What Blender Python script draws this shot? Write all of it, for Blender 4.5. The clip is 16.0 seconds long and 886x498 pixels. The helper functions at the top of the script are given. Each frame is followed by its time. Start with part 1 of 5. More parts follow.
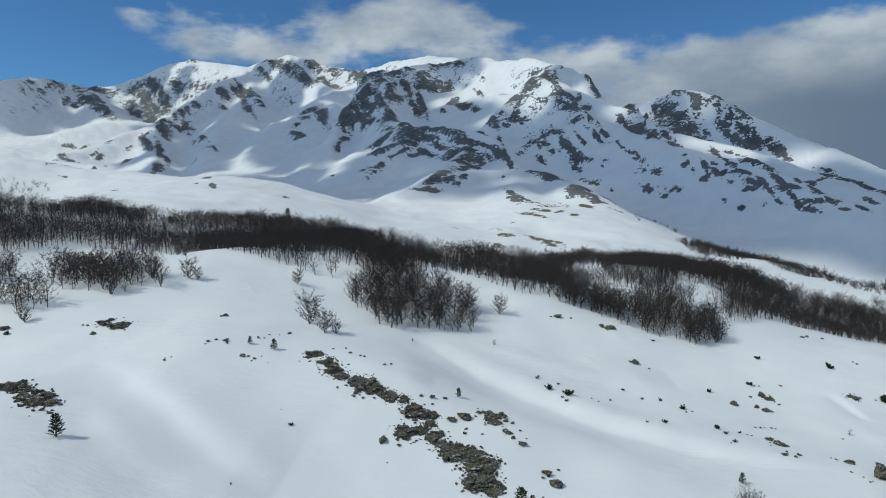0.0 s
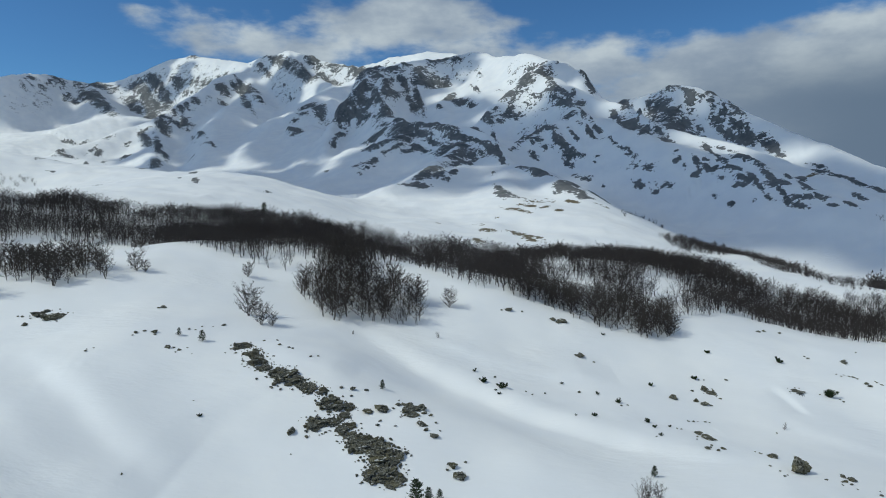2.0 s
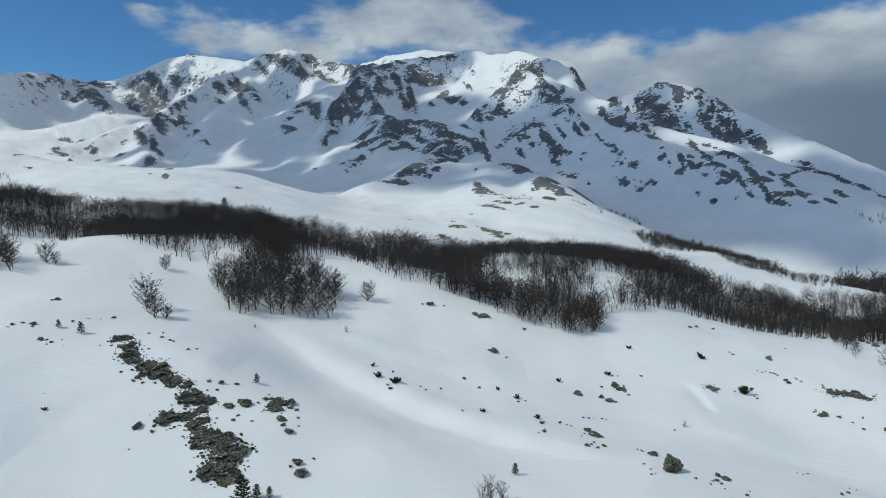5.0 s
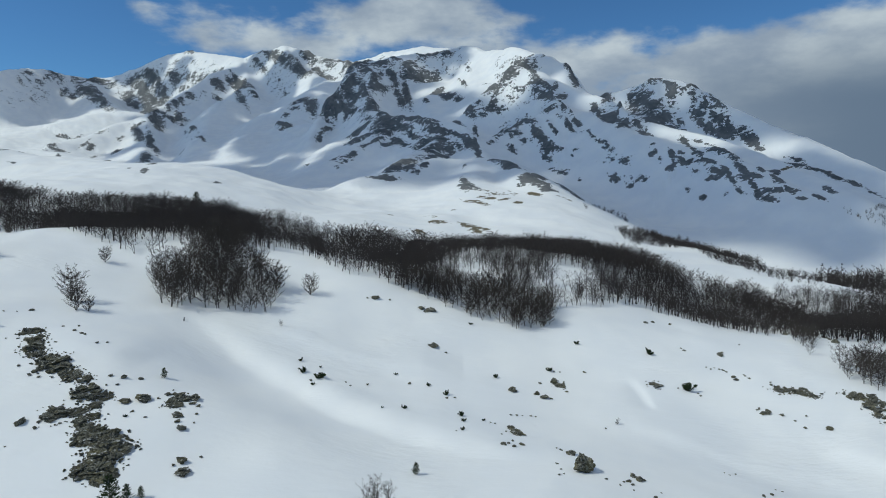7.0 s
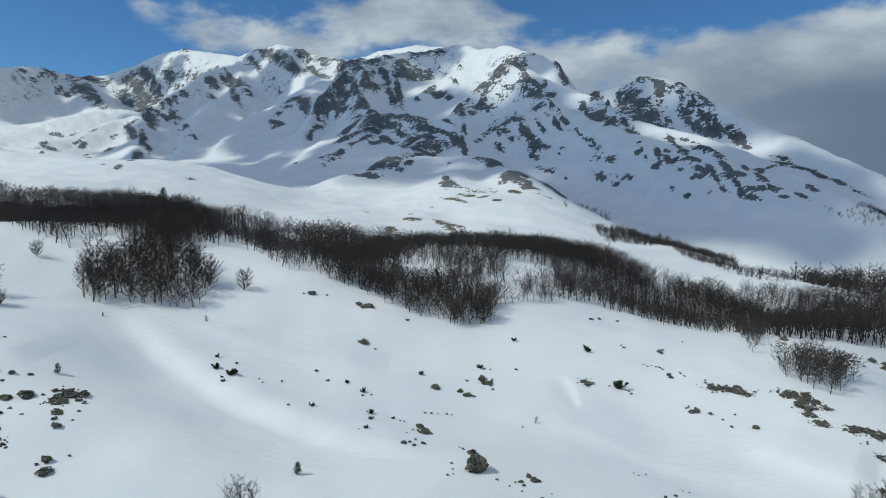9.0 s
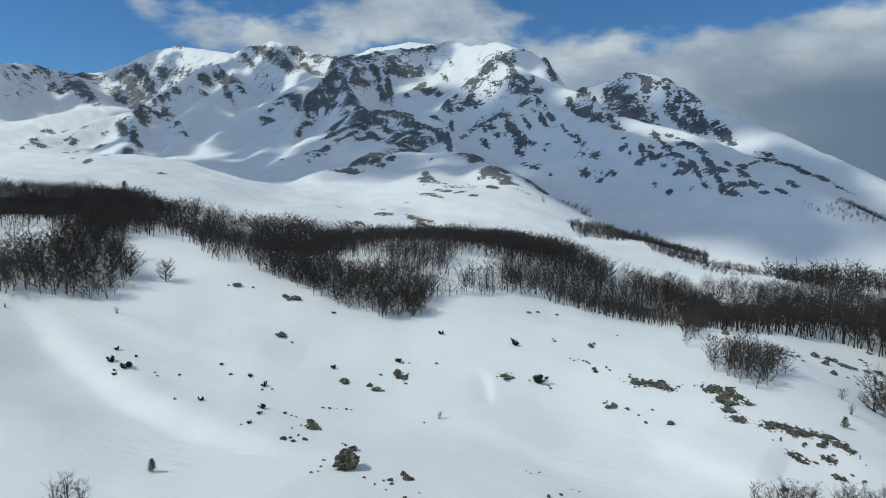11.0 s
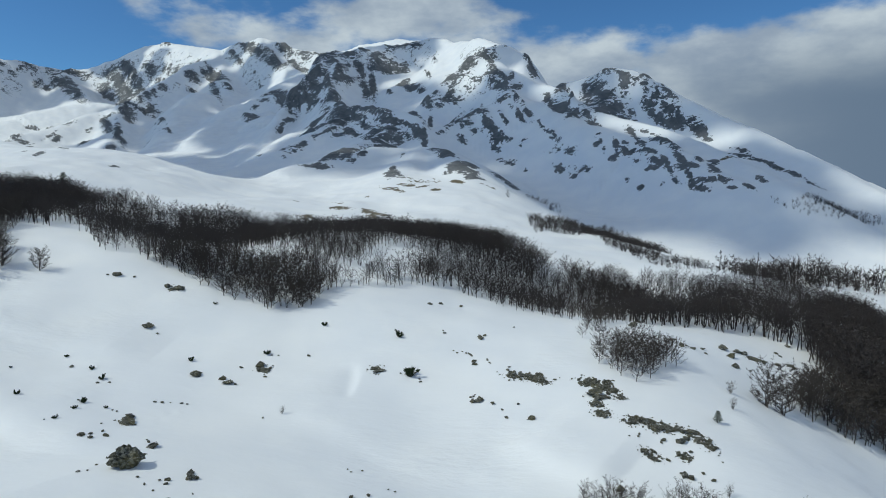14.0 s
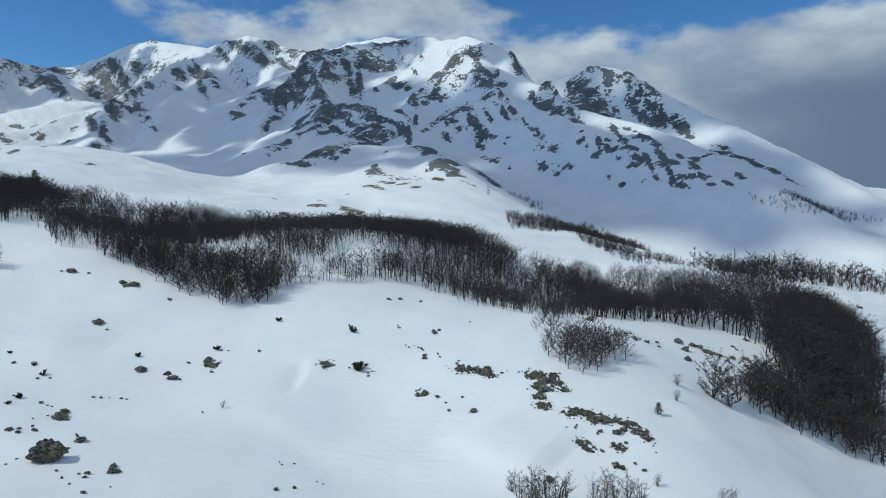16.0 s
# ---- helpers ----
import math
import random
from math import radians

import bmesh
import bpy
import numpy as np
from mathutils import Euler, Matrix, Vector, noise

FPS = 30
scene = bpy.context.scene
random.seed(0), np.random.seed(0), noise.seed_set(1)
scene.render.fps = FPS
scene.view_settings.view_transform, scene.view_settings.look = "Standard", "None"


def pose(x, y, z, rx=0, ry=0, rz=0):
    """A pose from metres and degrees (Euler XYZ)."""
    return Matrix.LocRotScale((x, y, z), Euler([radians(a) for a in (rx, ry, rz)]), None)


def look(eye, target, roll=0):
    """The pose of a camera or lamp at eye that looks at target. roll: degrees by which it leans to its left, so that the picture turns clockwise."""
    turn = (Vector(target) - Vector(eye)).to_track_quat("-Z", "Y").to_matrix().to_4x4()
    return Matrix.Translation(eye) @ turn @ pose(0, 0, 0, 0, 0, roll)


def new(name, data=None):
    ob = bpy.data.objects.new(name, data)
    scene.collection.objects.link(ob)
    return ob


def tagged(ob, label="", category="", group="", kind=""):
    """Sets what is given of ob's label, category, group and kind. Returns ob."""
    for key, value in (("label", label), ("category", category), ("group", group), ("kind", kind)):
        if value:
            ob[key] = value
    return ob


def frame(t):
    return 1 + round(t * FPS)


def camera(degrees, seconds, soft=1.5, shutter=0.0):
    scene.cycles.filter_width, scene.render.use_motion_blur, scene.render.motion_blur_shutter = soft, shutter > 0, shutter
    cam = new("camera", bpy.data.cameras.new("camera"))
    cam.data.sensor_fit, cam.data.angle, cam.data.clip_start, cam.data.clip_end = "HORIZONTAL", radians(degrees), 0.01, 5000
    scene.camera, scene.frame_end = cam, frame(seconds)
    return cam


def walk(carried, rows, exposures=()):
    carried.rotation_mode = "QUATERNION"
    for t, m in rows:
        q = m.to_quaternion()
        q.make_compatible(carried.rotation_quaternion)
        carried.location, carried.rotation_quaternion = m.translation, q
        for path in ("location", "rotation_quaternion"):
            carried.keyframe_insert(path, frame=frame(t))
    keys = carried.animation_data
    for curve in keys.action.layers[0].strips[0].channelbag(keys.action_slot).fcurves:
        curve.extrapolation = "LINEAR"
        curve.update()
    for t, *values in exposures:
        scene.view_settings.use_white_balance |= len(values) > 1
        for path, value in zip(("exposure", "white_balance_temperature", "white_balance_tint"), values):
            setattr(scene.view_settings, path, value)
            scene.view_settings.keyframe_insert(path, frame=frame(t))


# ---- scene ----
cam = camera(73.0, 16.0, soft=1.0)
EYE, TILT = 100.0, -5.0
# seconds, metres to the right, ahead and up of the first eye, yaw, pitch, roll
ROWS = [
    (0, 0.00, -0.00, -0.00, -0.00, -0.00, -0.00),
    (0.5, 3.60, 0.11, -0.24, 0.14, -0.11, 0.03),
    (1, 7.01, 0.22, -0.52, 0.24, -0.15, -0.04),
    (1.5, 10.42, 0.58, -0.84, 0.30, -0.26, -0.09),
    (2, 13.47, 1.14, -0.98, 0.33, -0.32, -0.11),
    (2.5, 16.59, 1.57, -1.29, 0.29, -0.31, -0.09),
    (3, 19.89, 2.08, -1.43, 0.32, -0.33, -0.14),
    (3.5, 23.41, 2.65, -1.66, 0.36, -0.30, -0.12),
    (4, 26.89, 3.22, -1.99, 0.45, -0.34, -0.13),
    (6.5, 44.54, 8.35, -3.49, 0.86, -0.53, -0.31),
    (7, 47.61, 9.33, -3.84, 0.87, -0.61, -0.32),
    (7.5, 50.77, 10.20, -4.20, 0.85, -0.60, -0.32),
    (8, 54.07, 11.13, -4.46, 0.81, -0.60, -0.32),
    (8.5, 58.12, 11.99, -4.74, 0.81, -0.58, -0.39),
    (9, 61.81, 12.95, -5.02, 0.78, -0.64, -0.44),
    (11.5, 81.34, 18.72, -7.03, 0.62, -0.80, -0.52),
    (12, 85.06, 19.78, -7.33, 0.58, -0.76, -0.53),
    (12.5, 88.49, 20.72, -7.72, 0.50, -0.77, -0.45),
    (13, 92.30, 21.85, -8.08, 0.45, -0.87, -0.39),
    (13.5, 96.13, 23.00, -8.49, 0.34, -0.90, -0.40),
    (14, 99.88, 24.12, -8.96, 0.24, -0.91, -0.55),
    (14.5, 102.18, 24.49, -9.11, 0.10, -1.04, -0.54),
    (15, 103.06, 24.05, -9.41, -0.18, -1.07, -0.51),
    (15.5, 105.07, 23.97, -9.62, -0.41, -1.05, -0.44),
    (16, 107.40, 23.98, -9.67, -0.57, -1.04, -0.36),
]
EXPOSURES = [(0.0, 0.03, 6550.0, -2.0), (8.0, 0.06, 6550.0, -2.0), (12.0, 0.11, 6550.0, -2.0), (15.0, 0.11, 6500.0, -2.0), (16.0, 0.11, 6200.0, -2.0)]
walk(cam, [(t, pose(0, 0, EYE, TILT) @ pose(x, y, z, 90 + pitch, roll, yaw)) for t, x, y, z, yaw, pitch, roll in ROWS], EXPOSURES)

# ---- light ----
SUN_AZ, SUN_EL = 254.0, 47.0          # compass degrees from +y, clockwise
sun_data = bpy.data.lights.new("sun", "SUN")
sun_data.energy, sun_data.angle, sun_data.color = 2.0, radians(1.2), (1.0, 0.96, 0.9)
sun = new("sun", sun_data)
sa, se = radians(SUN_AZ), radians(SUN_EL)
sun_from = Vector((math.sin(sa) * math.cos(se), math.cos(sa) * math.cos(se), math.sin(se)))
sun.matrix_world = look(sun_from * 500, (0, 0, 0))


class Graph:
    """A short way to write node trees."""

    def __init__(self, tree):
        self.tree = tree

    def node(self, kind, inputs=(), **settings):
        n = self.tree.nodes.new(kind)
        for key, value in settings.items():
            setattr(n, key, value)
        for key, value in dict(inputs).items():
            if isinstance(value, bpy.types.NodeSocket):
                self.tree.links.new(value, n.inputs[key])
            else:
                n.inputs[key].default_value = value
        return n

    def maths(self, op, a, b=0.0, c=0.0, clamp=False):
        return self.node("ShaderNodeMath", {0: a, 1: b, 2: c}, operation=op, use_clamp=clamp).outputs[0]

    def noise(self, vector, scale, detail=4.0, rough=0.55, lacunarity=2.0):
        return self.node("ShaderNodeTexNoise", {"Vector": vector, "Scale": scale, "Detail": detail, "Roughness": rough, "Lacunarity": lacunarity}).outputs["Fac"]

    def smooth(self, value, lo, hi, to_lo=0.0, to_hi=1.0):
        return self.node("ShaderNodeMapRange", {0: value, 1: lo, 2: hi, 3: to_lo, 4: to_hi}, interpolation_type="SMOOTHSTEP").outputs[0]

    def mix(self, fac, a, b):
        n = self.node("ShaderNodeMix", {0: fac, 6: a, 7: b}, data_type="RGBA")
        return n.outputs[2]


def sky():
    world = bpy.data.worlds.new("sky")
    world.use_nodes = True
    scene.world = world
    g = Graph(world.node_tree)
    world.node_tree.nodes.clear()
    air = g.node("ShaderNodeTexSky", sky_type="NISHITA", sun_disc=False, sun_elevation=se, sun_rotation=sa, altitude=1700.0, air_density=1.0, dust_density=0.1, ozone_density=2.5).outputs[0]
    way = g.node("ShaderNodeTexCoord").outputs["Generated"]
    xyz = g.node("ShaderNodeSeparateXYZ", {0: way})
    az = g.maths("ARCTAN2", xyz.outputs[0], xyz.outputs[1])
    el = g.maths("ARCSINE", xyz.outputs[2])
    # cloud banks: azimuth, elevation, half width, half height (degrees), thickness
    # one long bank from the middle to the right
    total = g.maths("MULTIPLY", g.maths("MULTIPLY", g.smooth(az, radians(1), radians(12)), g.smooth(el, radians(15.5), radians(11.0))), 1.0)
    for ca, ce, wa, we, amount in CLOUDS:
        dx = g.maths("DIVIDE", g.maths("SUBTRACT", az, radians(ca)), radians(wa))
        dy = g.maths("DIVIDE", g.maths("SUBTRACT", el, radians(ce)), radians(we))
        far = g.maths("ADD", g.maths("POWER", dx, 2.0), g.maths("POWER", dy, 2.0))
        total = g.maths("ADD", total, g.maths("MULTIPLY", g.maths("EXPONENT", g.maths("MULTIPLY", far, -1.0)), amount))
    # broken cloud all over the upper sky
    total = g.maths("ADD", total, g.smooth(el, radians(21), radians(34), 0.0, OVERHEAD))
    flat = g.node("ShaderNodeMapping", {"Vector": way, "Scale": (1.0, 1.0, 2.2)}).outputs[0]
    puffs = g.noise(flat, 9.0, 8.0, 0.55)
    wisps = g.noise(flat, 3.1, 5.0, 0.5)
    cover = g.maths("ADD", total, g.maths("ADD", g.maths("MULTIPLY", g.maths("SUBTRACT", puffs, 0.5), 1.6), g.maths("MULTIPLY", g.maths("SUBTRACT", wisps, 0.55), 1.0)))
    amount = g.smooth(cover, 0.30, 0.75)
    # thick cloud is darker underneath, and grey towards the right-hand horizon
    body = g.smooth(g.noise(flat, 6.0, 6.0, 0.55), 0.35, 0.7)
    white = g.mix(body, (*CLOUD_DARK, 1), (*CLOUD_LIGHT, 1))
    rain = g.maths("MULTIPLY", g.smooth(az, radians(8), radians(36)), g.smooth(el, radians(13.5), radians(7)))
    white = g.mix(rain, white, (*CLOUD_RAIN, 1))
    amount = g.maths("MAXIMUM", amount, g.maths("MULTIPLY", rain, 0.9))
    air = g.node("ShaderNodeMix", {0: 1.0, 6: air, 7: (0.42, 0.66, 0.92, 1)}, data_type="RGBA", blend_type="MULTIPLY").outputs[2]
    blue = g.node("ShaderNodeBackground", {0: air, 1: SKY}).outputs[0]
    cloud = g.node("ShaderNodeBackground", {0: white, 1: 1.0}).outputs[0]
    both = g.node("ShaderNodeMixShader", {0: amount, 1: blue, 2: cloud}).outputs[0]
    g.node("ShaderNodeOutputWorld", {0: both})


SKY = 0.097
OVERHEAD = 0.52
CLOUD_LIGHT, CLOUD_DARK, CLOUD_RAIN = (0.53, 0.57, 0.655), (0.27, 0.32, 0.435), (0.13, 0.175, 0.265)
CLOUDS = [
    (-18.0, 12.8, 8.0, 2.3, 0.95), (-2.5, 15.5, 9.0, 3.0, 1.0), (-27.0, 14.8, 2.6, 0.9, 0.6), (18.0, 18.5, 6.0, 1.0, 0.45),
    (60.0, 20.0, 30.0, 12.0, 0.6), (-70.0, 28.0, 30.0, 12.0, 0.6), (150.0, 30.0, 60.0, 14.0, 0.5), (-140.0, 40.0, 40.0, 14.0, 0.5), (0.0, 50.0, 50.0, 12.0, 0.4),
]
sky()

# ---- materials ----
def material(name, rough=0.8):
    m = bpy.data.materials.new(name)
    m.use_nodes = True
    g = Graph(m.node_tree)
    bsdf = m.node_tree.nodes["Principled BSDF"]
    bsdf.inputs["Roughness"].default_value = rough
    bsdf.inputs["Specular IOR Level"].default_value = 0.25
    return m, g, bsdf


def link(g, a, b):
    g.tree.links.new(a, b)


def land_material():
    """Snow over rock and dry grass, told apart by the ground's own attributes."""
    m, g, bsdf = material("snow_and_rock")
    where = g.node("ShaderNodeTexCoord").outputs["Object"]
    rock = g.node("ShaderNodeAttribute", attribute_name="rock").outputs["Fac"]
    grass = g.node("ShaderNodeAttribute", attribute_name="grass").outputs["Fac"]
    # stone
    tone = g.noise(where, 0.02, 6.0, 0.6)
    grit = g.noise(where, 0.13, 6.0, 0.65)
    stone = g.mix(g.smooth(tone, 0.3, 0.7), (0.085, 0.094, 0.102, 1), (0.165, 0.17, 0.175, 1))
    stone = g.mix(g.smooth(grit, 0.35, 0.75, 0.0, 0.6), stone, (0.25, 0.255, 0.26, 1))
    turf = g.mix(grit, (0.085, 0.072, 0.042, 1), (0.18, 0.145, 0.085, 1))
    # snow
    drift = g.noise(where, 0.05, 4.0, 0.5)
    snow = g.mix(g.smooth(drift, 0.35, 0.7), (0.80, 0.82, 0.85, 1), (0.86, 0.87, 0.88, 1))
    coarse = g.maths("SUBTRACT", g.noise(where, 0.018, 4.0, 0.55), 0.5)
    specks = g.maths("SUBTRACT", g.noise(where, 0.24, 6.0, 0.65), 0.5)

    def beds(turn):
        """Layers of rock on a slant, split into angular ledges and chips."""
        tilted = g.node("ShaderNodeMapping", {"Vector": where, "Rotation": (0.0, turn, 0.0), "Scale": (0.6, 0.6, 1.0)}).outputs[0]
        wander = g.node("ShaderNodeTexNoise", {"Vector": tilted, "Scale": 0.09, "Detail": 3.0}).outputs["Color"]
        bent = g.node("ShaderNodeVectorMath", {0: tilted, 1: g.node("ShaderNodeVectorMath", {0: wander, 3: 14.0}, operation="SCALE").outputs[0]}, operation="ADD").outputs[0]
        ledge, chip = [g.node("ShaderNodeSeparateColor", {0: g.node("ShaderNodeTexVoronoi", {"Vector": bent, "Scale": size}).outputs["Color"]}).outputs[0] for size in (0.11, 0.42)]
        jagged = g.maths("MULTIPLY", g.maths("SUBTRACT", g.noise(tilted, 0.055, 10.0, 0.7), 0.5), 2.4)
        return g.maths("ADD", jagged, g.maths("ADD", g.maths("MULTIPLY", g.maths("SUBTRACT", ledge, 0.5), 0.5), g.maths("MULTIPLY", g.maths("SUBTRACT", chip, 0.5), 0.5)))

    across = g.node("ShaderNodeSeparateXYZ", {0: where}).outputs[0]
    side = g.smooth(g.maths("MULTIPLY_ADD", g.noise(where, 0.006, 2.0), 120.0, across), -20.0, 80.0)
    edge = g.node("ShaderNodeMix", {0: side, 2: beds(0.5), 3: beds(-0.55)}, data_type="FLOAT").outputs[0]
    edge = g.maths("ADD", edge, g.maths("ADD", g.maths("MULTIPLY", coarse, 0.7), g.maths("MULTIPLY", specks, 2.0)))
    bare = g.smooth(g.maths("ADD", rock, g.maths("MULTIPLY", edge, g.smooth(rock, 0.0, 0.3, 0.0, 0.9))), 0.53, 0.565)
    dry = g.smooth(g.maths("ADD", grass, g.maths("MULTIPLY", edge, g.smooth(grass, 0.0, 0.3))), 0.52, 0.60)
    colour = g.mix(bare, snow, stone)
    colour = g.mix(dry, colour, turf)
    link(g, colour, bsdf.inputs["Base Color"])
    link(g, g.maths("MULTIPLY_ADD", bare, 0.3, 0.6), bsdf.inputs["Roughness"])
    fine = g.noise(where, 1.4, 6.0, 0.6)
    ruts = g.noise(g.node("ShaderNodeMapping", {"Vector": where, "Rotation": (0, 0, 0.6), "Scale": (0.45, 1.0, 1.0)}).outputs[0], 0.22, 3.0, 0.5)
    relief = g.maths("ADD", g.maths("MULTIPLY", fine, 0.035), g.maths("MULTIPLY", ruts, 0.15))
    crust = g.noise(g.node("ShaderNodeMapping", {"Vector": where, "Rotation": (0, 0, 0.5), "Scale": (0.4, 1.0, 1.0)}).outputs[0], 0.7, 4.0, 0.6)
    blown = g.smooth(g.noise(where, 0.035, 3.0, 0.5), 0.5, 0.68, 0.08, 0.5)
    relief = g.maths("ADD", relief, g.maths("MULTIPLY", crust, blown))
    relief = g.maths("ADD", relief, g.maths("MULTIPLY", g.maths("MULTIPLY", grit, bare), 6.0))
    bump = g.node("ShaderNodeBump", {"Strength": 0.6, "Distance": 1.0, "Height": relief}).outputs[0]
    link(g, bump, bsdf.inputs["Normal"])
    return m


def stone_material():
    """Grey limestone with lichen, and snow lying on what faces up."""
    m, g, bsdf = material("lichened_stone", 0.9)
    where = g.node("ShaderNodeTexCoord").outputs["Object"]
    up = g.node("ShaderNodeSeparateXYZ", {0: g.node("ShaderNodeNewGeometry").outputs["Normal"]}).outputs[2]
    luck = g.node("ShaderNodeObjectInfo").outputs["Random"]
    n1, n2 = g.noise(where, 1.6, 6.0, 0.65), g.noise(where, 5.0, 6.0, 0.65)
    stone = g.mix(g.smooth(n1, 0.3, 0.7), (0.026, 0.026, 0.02, 1), (0.14, 0.138, 0.105, 1))
    stone = g.mix(g.smooth(n2, 0.44, 0.6), stone, (0.30, 0.30, 0.26, 1))
    moss = g.smooth(g.maths("ADD", g.noise(where, 0.6, 4.0), g.maths("MULTIPLY", luck, 0.16)), 0.52, 0.66)
    stone = g.mix(g.maths("MULTIPLY", moss, 0.42), stone, (0.15, 0.13, 0.045, 1))
    lies = g.smooth(g.maths("ADD", up, g.maths("MULTIPLY", g.maths("SUBTRACT", n1, 0.5), 0.9)), 1.0, 1.12)
    link(g, g.mix(lies, stone, (0.82, 0.83, 0.85, 1)), bsdf.inputs["Base Color"])
    bump = g.node("ShaderNodeBump", {"Strength": 1.0, "Distance": 0.4, "Height": g.maths("ADD", n1, n2)}).outputs[0]
    link(g, bump, bsdf.inputs["Normal"])
    return m


def wood_material(name, dark, light):
    m, g, bsdf = material(name, 0.9)
    where = g.node("ShaderNodeTexCoord").outputs["Object"]
    luck = g.node("ShaderNodeNewGeometry").outputs["Random Per Island"]
    grain = g.noise(where, 3.0, 4.0, 0.6)
    link(g, g.mix(g.maths("ADD", g.maths("MULTIPLY", grain, 0.5), g.maths("MULTIPLY", luck, 0.5)), (*dark, 1), (*light, 1)), bsdf.inputs["Base Color"])
    return m


LAND = land_material()
STONE = stone_material()
BARK = wood_material("beech_bark", (0.055, 0.05, 0.048), (0.16, 0.145, 0.135))
BRANCHES = wood_material("beech_branches", (0.03, 0.026, 0.024), (0.095, 0.082, 0.074))
TWIGS = wood_material("bare_twigs", (0.023, 0.020, 0.020), (0.076, 0.066, 0.064))
NEEDLES = wood_material("pine_needles", (0.014, 0.026, 0.012), (0.05, 0.075, 0.03))
BOARDS = wood_material("weathered_boards", (0.035, 0.028, 0.024), (0.09, 0.072, 0.058))

# ---- gentle hills of the near slope (x, y, height), 44 m wide, and of the ground behind, 105 m wide ----
NEAR_HILLS = [
    (-75, 58, -8.6), (-30, 58, 19.3), (15, 58, -27.6), (60, 58, 44.8), (105, 58, -6.4),
    (150, 58, -8.1), (195, 58, 15.8), (-57, 98, -4.0), (-12, 98, 12.4), (33, 98, -14.3),
    (78, 98, -33.2), (123, 98, 20.3), (168, 98, -0.8), (213, 98, -24.9), (-120, 138, 4.3),
    (-75, 138, 2.4), (-30, 138, -5.6), (15, 138, 4.1), (60, 138, 23.4), (105, 138, -7.2),
    (150, 138, 8.0), (195, 138, -11.1), (-102, 178, -11.2), (-57, 178, 1.1), (-12, 178, 11.4),
    (33, 178, -23.7), (78, 178, 20.7), (123, 178, -21.3), (168, 178, 18.5), (213, 178, 5.2),
    (-120, 218, -0.3), (-75, 218, 1.1), (-30, 218, 7.8),
]
MID_HILLS = [
    (-290, 270, 5.0), (-160, 270, -3.8), (-30, 270, -12.5), (100, 270, 6.0), (230, 270, -5.1),
    (360, 270, -18.0), (-360, 390, -24.2), (-230, 390, -12.0), (-100, 390, 19.0), (30, 390, -11.8),
    (160, 390, 4.7), (290, 390, 16.7), (420, 390, -12.8), (-420, 510, 8.1), (-290, 510, -13.5),
    (-160, 510, 31.9), (-30, 510, -47.3), (100, 510, 33.8), (230, 510, -25.3), (360, 510, -11.4),
    (-360, 630, 15.8), (-230, 630, 4.7), (-100, 630, -32.8), (30, 630, 52.9), (160, 630, 1.4),
    (290, 630, 11.7), (420, 630, -1.1), (-420, 740, -14.9), (-290, 740, 4.3), (-160, 740, -2.8),
    (-30, 740, 15.5), (100, 740, -14.7), (230, 740, -6.9),
]

# smaller swells: on the near slope 25 m wide, behind it 75 m
NEAR_SWELLS_A = [
    (-105, 68, -1.6), (-75, 68, 0.5), (-45, 68, 2.9), (-15, 68, -8.5), (15, 68, 0.5), (45, 68, -4.2),
    (75, 68, -0.4), (105, 68, -0.3), (165, 68, 0.9), (-90, 94, -3.9), (-60, 94, 0.7), (-30, 94, -4.7),
    (0, 94, 7.7), (30, 94, 4.6), (60, 94, 4.8), (90, 94, -2.6), (120, 94, -0.8), (150, 94, 1.7),
    (180, 94, -0.4), (210, 94, 0.8), (-75, 120, -1.8), (-45, 120, 2.4), (-15, 120, 3.0), (15, 120, -6.7),
    (45, 120, -3.9), (75, 120, 1.2), (105, 120, -2.0), (135, 120, 3.0), (165, 120, -1.8), (195, 120, -0.5),
    (225, 120, 2.4), (-90, 146, 3.1), (-60, 146, 2.8),
]
NEAR_SWELLS_B = [
    (-30, 146, -5.7), (0, 146, -1.4), (30, 146, 3.8), (60, 146, -2.1), (90, 146, 0.9), (120, 146, 0.4),
    (150, 146, 1.7), (180, 146, -0.4), (210, 146, 2.4), (-105, 172, 0.2), (-75, 172, 4.1), (-45, 172, 2.2),
    (-15, 172, 1.2), (15, 172, 7.0), (45, 172, -0.3), (75, 172, -1.9), (105, 172, 1.6), (135, 172, -0.8),
    (165, 172, -0.3), (195, 172, -1.0), (225, 172, 0.7), (-60, 198, 0.4), (-30, 198, 0.9), (0, 198, -0.4),
    (30, 198, -1.3), (60, 198, 2.7), (90, 198, 0.2), (120, 198, -3.4), (150, 198, -4.5), (180, 198, -3.4),
    (210, 198, -1.1), (-105, 224, 0.4), (-75, 224, -1.2),
]
NEAR_SWELLS_C = [
    (-45, 224, -1.5), (-15, 224, -0.6), (15, 224, -2.2), (45, 224, 1.2), (75, 224, 4.0), (105, 224, 2.7),
    (135, 224, 1.1), (165, 224, -3.5), (195, 224, -2.9), (225, 224, 1.3),
]
